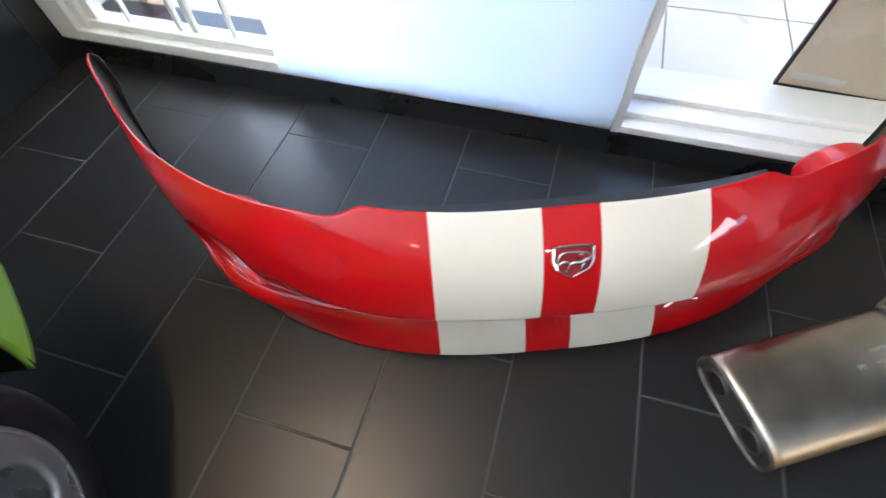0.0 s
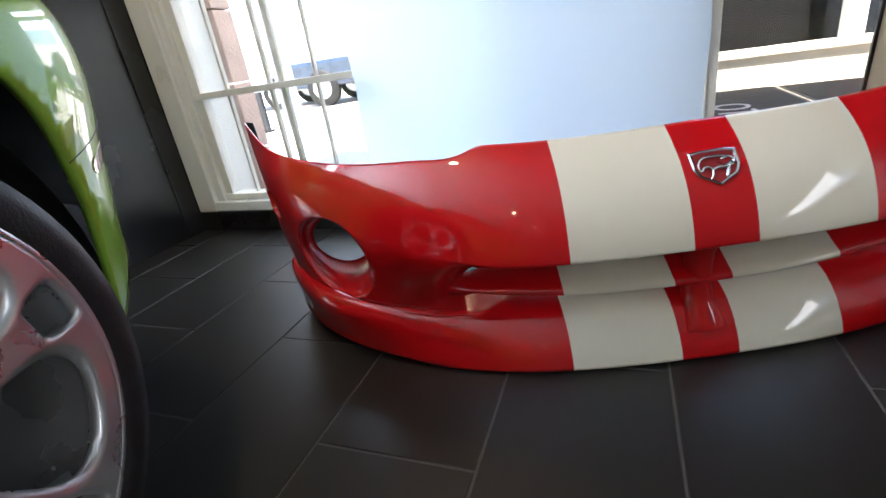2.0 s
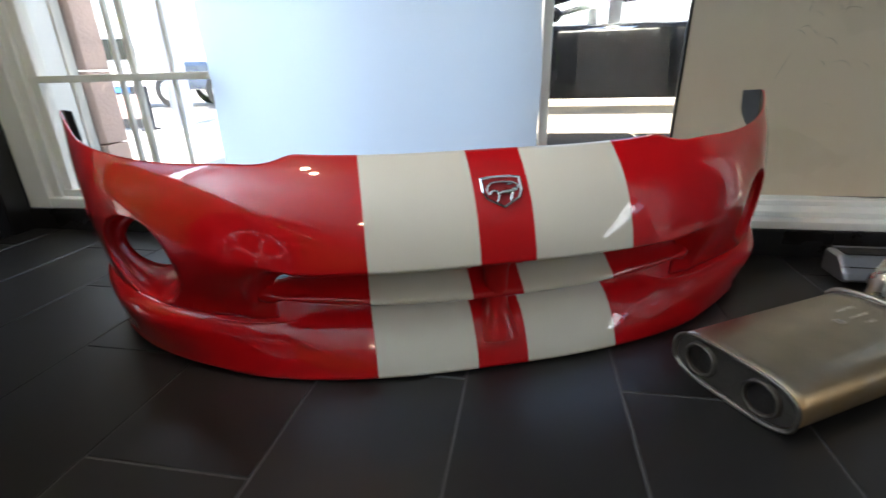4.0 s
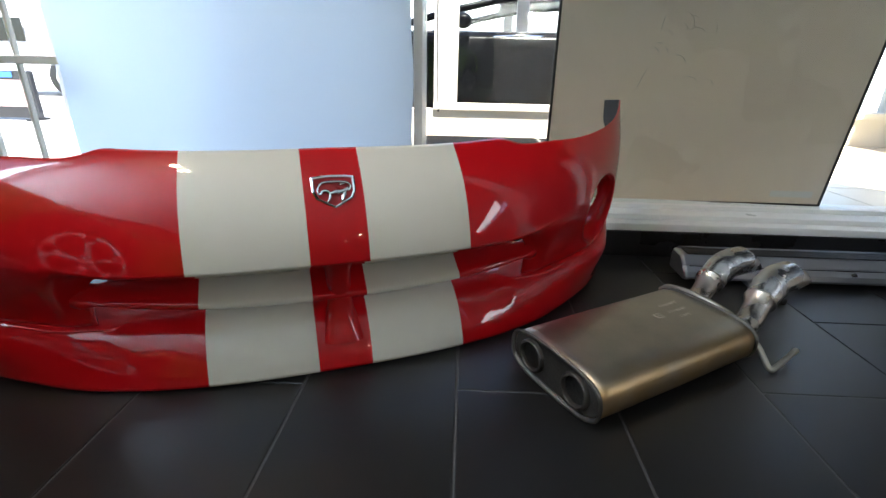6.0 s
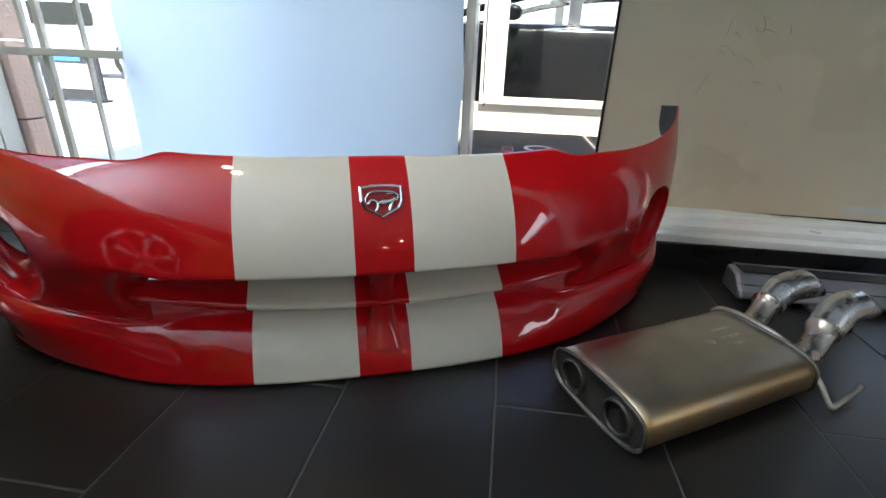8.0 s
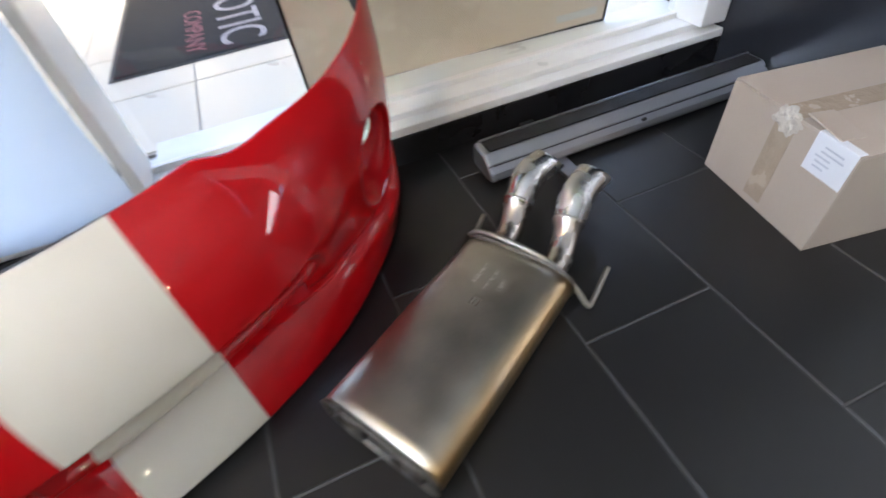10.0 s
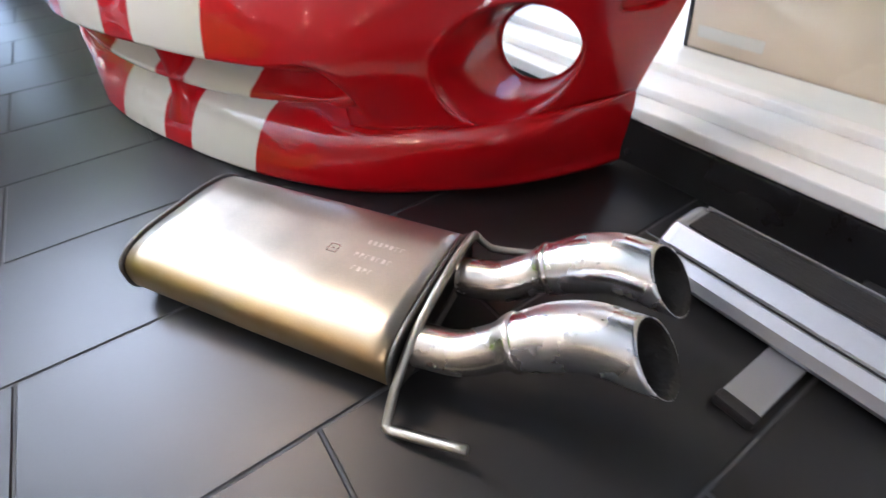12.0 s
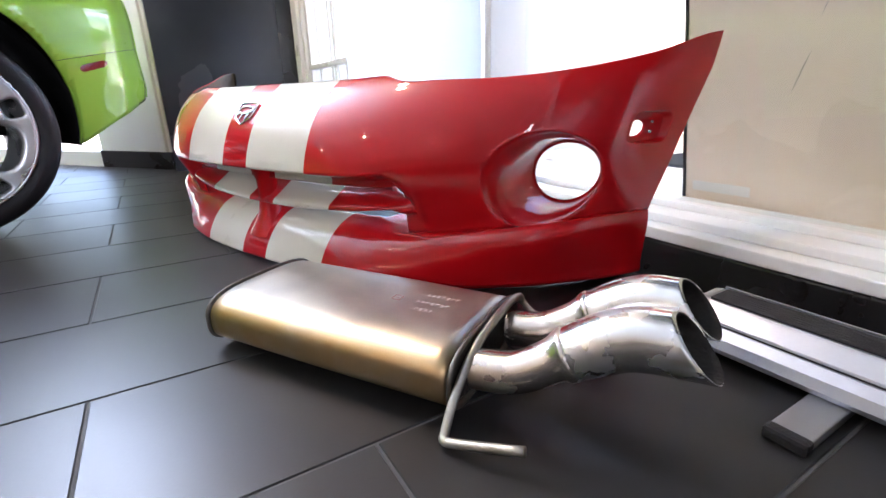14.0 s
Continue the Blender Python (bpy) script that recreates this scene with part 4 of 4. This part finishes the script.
    # stamped marks on the top
    for i, (x, y, w, h) in enumerate([(0.292, 0.012, 0.016, 0.0014), (0.292, -0.002, 0.0014, 0.014), (0.3066, -0.002, 0.0014, 0.014), (0.292, -0.0034, 0.016, 0.0014), (0.296, 0.004, 0.008, 0.0012)]):
        z = cz + H * (1 - (abs(y) / W) ** (2 / 0.56)) ** 0.35
        part("stamped_mark", block((x, y, z - 0.001), (x + w, y + h, z + 0.0012)), PIPE, t)
    rng = random.Random(2)
    for y, n0, x0 in ((0.030, 7, 0.34), (0.002, 7, 0.335), (-0.022, 4, 0.345)):
        for k in range(n0):
            z = cz + H * (1 - (abs(y) / W) ** (2 / 0.56)) ** 0.35
            x = x0 + 0.0085 * k
            part("stamped_mark", block((x, y, z - 0.001), (x + 0.0010, y + 0.008, z + 0.0005)), STAMP, t)
            part("stamped_mark", block((x, y + rng.choice((0, 0.0035, 0.007)), z - 0.001), (x + 0.0045, y + 0.0082, z + 0.0005)), STAMP, t)
    return t


muffler()


# ---- running board along the sill ----
def running_board():
    x0, x1 = 0.984, 1.938
    t = thing("running_board", pose(x0, 0.606, 0), "silver aluminium running board with black tread lying along the sill", "running board")
    L = x1 - x0
    sec = [(-0.055, 0.018), (-0.058, 0.026), (-0.052, 0.040), (-0.040, 0.052), (-0.036, 0.053), (-0.034, 0.058), (-0.014, 0.076), (-0.010, 0.079), (0.040, 0.081), (0.050, 0.078), (0.056, 0.066), (0.056, 0.024), (0.050, 0.016), (-0.045, 0.014)]
    part("extrusion", loft([[(x, y, z) for y, z in sec] for x in (0.006, L)]), ALU, t)
    part("tread", block((0.012, -0.008, 0.0795), (L - 0.01, 0.044, 0.0835), 0.0012), RUBBER, t, "ribbed black rubber tread")
    for k in range(6):
        part("rib", block((0.014, -0.004 + 0.008 * k, 0.0835), (L - 0.012, -0.0005 + 0.008 * k, 0.0841), 0.0003, 1), RUBBER, t)
    part("back_edge", block((0.006, 0.046, 0.0795), (L, 0.050, 0.086), 0.001), ALU, t)
    # black strip on the face, its colour stands in for a groove's shade
    part("groove", block((0.010, -0.0375, 0.0515), (L, -0.0345, 0.0545)), RUBBER, t)
    cap = loft([[(x, -0.0 + y * g, 0.047 + (z - 0.047) * g) for y, z in sec] for x, g in ((-0.010, 0.86), (-0.006, 0.98), (0.0, 1.03), (0.006, 1.03))])
    part("end_cap", cap, ALU, t, "rounded silver end cap")
    # solid dark plug, its colour stands in for the shade inside a hole
    part("hole", tube([(0.486, -0.0495, 0.0415), (0.486, -0.0435, 0.0465)], 0.008, 16), SOOT, t)
    for x, y0, y1 in ((0.180, -0.158, -0.03), (0.200, 0.03, 0.152), (0.72, 0.03, 0.140)):
        f = part("mounting_bracket", block((x, min(y0, y1), 0.002), (x + 0.045, max(y0, y1), 0.016), 0.002), ALU, t)
        e0, e1 = (y0 - 0.012, y0 + 0.006) if y0 < -0.1 else (y1 - 0.006, y1 + 0.012)
        part("foot", block((x - 0.002, e0, 0.0), (x + 0.047, e1, 0.018), 0.005), RUBBER, f, "worn grey rubber foot")
    return t


running_board()


# ---- cardboard box ----
def carton():
    t = thing("cardboard_box", pose(1.455, 0.026, 0, 0, 0, -9.6), "taped brown cardboard box with a white label on the tiles", "cardboard box")
    W, D, H = 0.385, 0.337, 0.238
    th = 0.005
    part("side", block((0, 0, 0), (th, D, H), 0.0015), CARD, t)
    part("side", block((W - th, 0, 0), (W, D, H), 0.0015), CARD, t)
    part("side", block((th, 0, 0), (W - th, th, H), 0.0015), CARD, t)
    part("side", block((th, D - th, 0), (W - th, D, H), 0.0015), CARD, t)
    part("bottom", block((th, th, 0.001), (W - th, D - th, 0.006)), CARD, t)
    part("flap", block((0.001, 0.001, H), (W - 0.001, D / 2 - 0.001, H + 0.004), 0.0012), CARD, t)
    part("flap", block((0.001, D / 2 + 0.001, H + 0.001), (W - 0.001, D - 0.001, H + 0.005), 0.0012), CARD, t)
    part("tape", block((-0.001, D / 2 - 0.026, H + 0.005), (W, D / 2 + 0.026, H + 0.0058)), TAPE, t, "glossy brown packing tape")
    part("tape", block((-0.0012, D / 2 - 0.026, 0.02), (0.0, D / 2 + 0.026, H + 0.005)), TAPE, t, "glossy brown packing tape")
    lift = part("flap", block((0.0, 0.0, 0.0), (0.060, 0.090, 0.0035), 0.001, 1), CARD, t, "lifted corner of the lid flap")
    lift.matrix_local = pose(0.004, D / 2 - 0.118, H + 0.0055, 7, 5, 0)
    bm = bmesh.new()
    bmesh.ops.create_icosphere(bm, subdivisions=4, radius=0.030)
    for v in bm.verts:
        k = 1 + 0.55 * noise.noise(v.co * 75) + 0.25 * noise.noise(v.co * 190)
        v.co = Vector((v.co.x * 0.22 * k, v.co.y * k, v.co.z * 0.9 * k))
    w = part("tape", bm, CLEARTAPE, t, "crumpled clear tape")
    w.matrix_local = pose(0.0, D / 2, H - 0.012)
    lab = part("label", block((-0.0018, 0.003, H - 0.076), (-0.0002, 0.095, H + 0.0055)), PAPER, t, "white printed label folded over the edge")
    part("label_fold", block((-0.0018, 0.003, H + 0.0055), (0.016, 0.095, H + 0.0072), 0.0006, 1), PAPER, lab)
    for k, (y0, y1) in enumerate(((0.025, 0.068), (0.020, 0.072), (0.045, 0.080), (0.042, 0.076), (0.050, 0.076))):
        part("print", block((-0.0024, y0, H - 0.016 - 0.011 * k), (-0.0017, y1, H - 0.013 - 0.011 * k)), INK, lab)
    return t


carton()


# ---- green car ----
CAR = Matrix(((0.934, -0.358, 0, -1.78 * 0.934), (0.358, 0.934, 0, -1.78 * 0.358), (0, 0, 1, 0), (0, 0, 0, 1)))  # local x to its right flank, y to its tail
WR, WZ = -0.422, 0.339


def opening(x, y):
    """Below 0 inside the openings and spoke-end pockets of the rim."""
    r, a = math.hypot(x, y), math.atan2(y, x) - 0.58
    best = 9.0
    for k in range(5):
        for c, mid, half, wide, p in ((2 * math.pi * k / 5 + math.pi / 5, 0.146, 0.080, 0.43 * r, 3.0), (2 * math.pi * k / 5, 0.226, 0.023, 0.125 * r, 4.5)):
            d = (a - c + math.pi) % (2 * math.pi) - math.pi
            if abs(d) < 1.0:
                best = min(best, ((abs(r * math.sin(d)) / wide) ** p + (abs(r - mid) / half) ** p) ** (1 / p) - 1)
    return best


def rim_face():
    """Dished wheel face with five spokes, cut by its openings."""
    na, nr = 300, 40
    pts, faces = [], []
    for i in range(nr):
        r = 0.030 + (0.262 - 0.030) * i / (nr - 1)
        pts += [[r * math.cos(2 * math.pi * k / na), r * math.sin(2 * math.pi * k / na)] for k in range(na)]
    gone = set()
    for i in range(nr - 1):
        for k in range(na):
            ids = (i * na + k, (i + 1) * na + k, (i + 1) * na + (k + 1) % na, i * na + (k + 1) % na)
            if opening(sum(pts[j][0] for j in ids) / 4, sum(pts[j][1] for j in ids) / 4) < 0:
                gone.update(ids)
            else:
                faces.append(ids)
    used = sorted({j for f in faces for j in f})
    for j in gone.intersection(used):
        for _ in range(5):
            x, y = pts[j]
            f, e = opening(x, y), 0.0005
            gx, gy = (opening(x + e, y) - f) / e, (opening(x, y + e) - f) / e
            g = gx * gx + gy * gy
            if g > 1:
                pts[j] = [x - f * gx / g * 0.8, y - f * gy / g * 0.8]
    order = {j: i for i, j in enumerate(used)}
    verts = []
    for j in used:
        x, y = pts[j]
        r = math.hypot(x, y)
        edge = max(0.0, min(1.0, opening(x, y) / 0.16))
        verts.append((x, y, -0.014 + 0.016 * (r / 0.26) ** 2 - 0.008 * (1 - edge) ** 2))
    return mesh_of("rim", verts, [[order[j] for j in f] for f in faces], RIM, None, True)


def wheel(parent, y, x):
    w = new("wheel")
    w.parent = parent
    w.matrix_local = Matrix.Translation((x, y, WZ)) @ Matrix.Rotation(radians(90), 4, "Y")
    part("tyre", lathe([(0.268, -0.22), (0.300, -0.235), (0.325, -0.232), (0.338, -0.215), (0.3385, -0.15), (0.3385, -0.06), (0.337, -0.025), (0.326, -0.004), (0.300, 0.004), (0.280, 0.0), (0.268, -0.010)], 72), RUBBER, w, "black low-profile tyre", smooth=True)
    part("barrel", lathe([(0.225, -0.20), (0.250, -0.10), (0.262, -0.02), (0.271, -0.001), (0.268, 0.003), (0.262, 0.003), (0.258, -0.004), (0.246, -0.05), (0.228, -0.18)], 72), RIM, w, "silver alloy wheel barrel", smooth=True)
    part("brake_disc", lathe([(0.0, -0.12), (0.17, -0.12), (0.175, -0.13), (0.0, -0.13)], 40), DARKSTEEL, w)
    face = mpart("rim", rim_face(), w, "silver five-spoke alloy rim")
    m = face.modifiers.new("depth", "SOLIDIFY")
    m.thickness, m.offset = 0.035, -1
    part("hub_cap", lathe([(0.0, 0.004), (0.025, 0.003), (0.033, -0.002), (0.036, -0.03)], 32), RIM, face, smooth=True)
    return w


def green_car():
    t = thing("green_car", CAR, "glossy lime green car, rear quarter with silver alloy wheel", "car")
    tail = spline((-5.0, -3.0, -1.0, -0.3, -0.05, 0.03, 0.13, 0.21, 0.29, 0.36, 0.405, 0.44, 0.45), (0.925, 0.925, 0.925, 0.913, 0.887, 0.862, 0.812, 0.755, 0.67, 0.55, 0.42, 0.22, 0.0))
    ys = list(np.linspace(-4.1, -1.0, 24)) + list(np.linspace(-0.95, 0.20, 66)) + [0.22, 0.24, 0.26, 0.28, 0.30, 0.32, 0.34, 0.36, 0.38, 0.395, 0.41, 0.42, 0.43, 0.438, 0.444, 0.448, 0.45]
    n = 60

    girth = spline((0.15, 0.26, 0.34, 0.43, 0.50, 0.55, 0.60, 0.67, 0.72, 0.775, 0.82, 0.86, 0.90, 0.93, 0.952), (0.90, 0.937, 0.954, 0.972, 0.99, 1.0, 1.015, 1.03, 1.03, 1.015, 0.98, 0.92, 0.79, 0.55, 0.0))

    sill = spline((-5.0, -0.1, -0.02, 0.045, 0.125, 0.21, 0.285, 0.36, 0.46), (0.25, 0.25, 0.262, 0.293, 0.335, 0.37, 0.40, 0.425, 0.44))

    def low(y):
        return float(sill(y))

    def at(y, z):
        """Right flank at the height z."""
        f = min(1, max(0, (-3.0 - y) / 1.1))
        w = float(tail(y)) * (1 - 0.35 * f ** 2.2) * float(girth(z))
        w *= 1 - 0.10 * float(ease((y - 0.16) / 0.22)) * min(1, abs(z - 0.48) / 0.16)
        return (w, y, z - 0.1 * f * (z - 0.3))

    def flank(y, s):
        """Point of the right half; s runs from the sill to the roof line."""
        return at(y, low(y) + (0.952 - low(y)) * math.sin(s * math.pi / 2))
    par, verts, faces = [], [], []
    for y in ys:
        for k in range(n):
            par.append(flank(y, k / (n - 1)))
    par = [list(p) for p in par]
    gone = set()
    AR, AZ = 0.417, 0.36

    def arch(p):
        return min(math.hypot(p[1] - c, p[2] - AZ) for c in (WR, -3.2)) / AR
    for i in range(len(ys) - 1):
        for k in range(n - 1):
            ids = (i * n + k, (i + 1) * n + k, (i + 1) * n + k + 1, i * n + k + 1)
            mid = [sum(par[j][c] for j in ids) / 4 for c in range(3)]
            if arch(mid) < 1 and mid[2] < 0.9:
                gone.update(ids)
            else:
                faces.append(ids)
    used = {j for f in faces for j in f}
    for j in gone & used:
        a = arch(par[j])
        if 0.8 < a < 1.2:
            c = WR if par[j][1] > -1.8 else -3.2
            par[j][1], par[j][2] = c + (par[j][1] - c) / a, AZ + (par[j][2] - AZ) / a
    both = [tuple(p) for p in par] + [(-p[0], p[1], p[2]) for p in par]
    m = len(par)
    allf = [f for f in faces] + [tuple(j + m for j in f[::-1]) for f in faces]
    body = mpart("body", mesh_of("body", both, allf, [GREEN, RUBBER], None, True), t, "glossy lime green bodywork")
    shell(body, 0.012, 1)
    for s in (1, -1):
        arc = []
        for k in range(33):
            a = radians(-14 + 208 * k / 32)
            arc.append([(s * (0.86 + e), WR + r * math.cos(a), AZ + r * math.sin(a)) for r, e in ((0.20, -0.28), (0.40, -0.27), (0.419, -0.20), (0.419, -0.03))])
        part("arch_liner", loft(arc, closed=False), RUBBER, t, smooth=True)
    part("underbody", block((-0.78, -3.9, 0.2), (0.62, -0.30, 0.42), 0.03), RUBBER, t)
    for s in (1, -1):
        for y in (WR, -3.2):
            wheel(t, y, 0.908 * s) if s > 0 else None
    # red side marker and bumper seam
    mk = []
    for y in np.linspace(0.028, 0.136, 16):
        k, c = 0.0125 * (1 - abs((y - 0.082) / 0.056) ** 8), 0.530 + 0.25 * (y - 0.03)
        mk.append([(at(y, z)[0] + e, y, z) for z, e in ((c - k, -0.004), (c - k, 0.002), (c + k, 0.002), (c + k, -0.004))])
    part("side_marker", loft(mk), LENSRED, t, "small red side marker lens")
    seam = [(at(y, 0.552 + 0.21 * (y + 0.05))[0] + 0.0002, y, 0.552 + 0.21 * (y + 0.05)) for y in np.linspace(-0.05, 0.40, 50)]
    part("panel_gap", tube(seam, 0.0009, 6), RUBBER, t)
    cab = []
    for y, w, z in ((-2.9, 0.70, 0.94), (-2.1, 0.62, 1.32), (-1.3, 0.62, 1.36), (-0.25, 0.68, 0.95)):
        cab.append([(-w - 0.06, y, 0.92), (-w, y, z), (w, y, z), (w + 0.06, y, 0.92)])
    part("cabin_glass", loft(cab), DARKGLASS, t)
    return t


green_car()


# ---- ceiling lamps ----
def spotlight(x, y, z, watts):
    """Round spotlight on a stem under the ceiling."""
    t = thing("ceiling_spotlight", pose(x, y, z), "white round ceiling spotlight with a warm lamp", "spotlight", "ceiling spotlights")
    part("stem", tube([(0, 0, -0.002), (0, 0, FAR - z)], 0.012, 12), WHITEWOOD, t, smooth=True)
    part("housing", lathe([(0.0, 0.0), (0.06, 0.0), (0.06, -0.10), (0.052, -0.105), (0.048, -0.06)], 28), WHITEWOOD, t, smooth=True)
    part("lamp_face", lathe([(0.0, -0.128), (0.028, -0.123), (0.046, -0.110), (0.050, -0.098)], 24), LAMP, t, smooth=True)
    if not watts:
        return
    l = new("spot_beam", bpy.data.lights.new("spot_beam", "SPOT"))
    l.data.energy, l.data.spot_size, l.data.spot_blend, l.data.shadow_soft_size, l.data.color = watts, radians(120), 0.7, 0.045, (1.0, 0.76, 0.50)
    l.matrix_world = look((x, y, z - 0.185), (x, y, 0))


for sx, sy, sz, watts in ((-1.15, -0.18, 3.6, 6), (-1.02, -0.36, 3.6, 5), (-2.9, -4.3, 3.4, 3.0), (0.15, -4.1, 3.4, 3.0), (3.3, -4.5, 3.4, 3.0)):
    spotlight(sx, sy, sz, watts)
for row, sy in enumerate((-6.9, -8.8, -10.9, -13.1)):
    for col in range(4):
        spotlight(-4.6 + 2.9 * col + 0.5 * (row % 2), sy, 3.5, 0)


# ---- floor tiles ----
def slate_tiles():
    base = bpy.data.objects["floor"]
    W, L, g = 0.305, 0.594, 0.0019
    drift = {1: 0.005, 2: 0.022, 3: 0.038, 4: 0.046, 5: 0.05, 6: 0.05}
    shared = part("tile", block((g, g, -0.010), (W - g, L - g, 0.0), 0.0016, 1), SLATE, base)
    first, rest, cut = True, [], []

    def limit(x):
        """Where the slanting side walls end the floor."""
        return -0.03 - (abs(x) - 2.08) * 0.765
    for k in range(-23, 23):
        y0 = (0.0 if k % 2 else -0.297) + drift.get(k, 0.0 if k < 1 else 0.05)
        for j in range(-23, 2):
            x, y = k * W, y0 + j * L
            edge = [(px, py) for px, py in ((x, y), (x + W, y), (x + W, y + L), (x, y + L)) if min(abs(x), abs(x + W)) > 1.99 and py > limit(px)]
            if len(edge) == 4:
                continue
            if edge:
                cut.append((x, y))
                continue
            if x > WX1 - 0.02 and y + L > 0.0:
                continue
            near = -2.6 < x + W / 2 < 2.0 and -2.6 < y + L / 2
            if near:
                top = min(L - g, 0.90 - y)
                if top < 0.05:
                    continue
                ob = shared if first else mpart("tile", shared.data, base)
                first = False
                ob.matrix_local = pose(x, y, 0)
            elif y + L < 1.0:
                rest.append((x, y))
    verts, faces = [], []
    for x, y in rest:
        n = len(verts)
        verts += [(x + g, y + g, 0), (x + W - g, y + g, 0), (x + W - g, y + L - g, 0), (x + g, y + L - g, 0), (x + g, y + g, -0.01), (x + W - g, y + g, -0.01), (x + W - g, y + L - g, -0.01), (x + g, y + L - g, -0.01)]
        faces += [(n, n + 1, n + 2, n + 3), (n, n + 4, n + 5, n + 1), (n + 1, n + 5, n + 6, n + 2), (n + 2, n + 6, n + 7, n + 3), (n + 3, n + 7, n + 4, n)]
    for x, y in cut:
        ring = [(x + g, y + g), (x + W - g, y + g), (x + W - g, y + L - g), (x + g, y + L - g)]
        out = []
        for (ax, ay), (bx, by) in zip(ring, ring[1:] + ring[:1]):
            fa, fb = ay - limit(ax), by - limit(bx)
            if fa <= 0:
                out.append((ax, ay, 0.0))
            if fa * fb < 0:
                s = fa / (fa - fb)
                out.append((ax + (bx - ax) * s, ay + (by - ay) * s, 0.0))
        if len(out) > 2:
            faces.append(tuple(range(len(verts), len(verts) + len(out))))
            verts += out
    tagged(mpart("tiles", mesh_of("tiles", verts, faces, SLATE), base), kind="stuff")


slate_tiles()
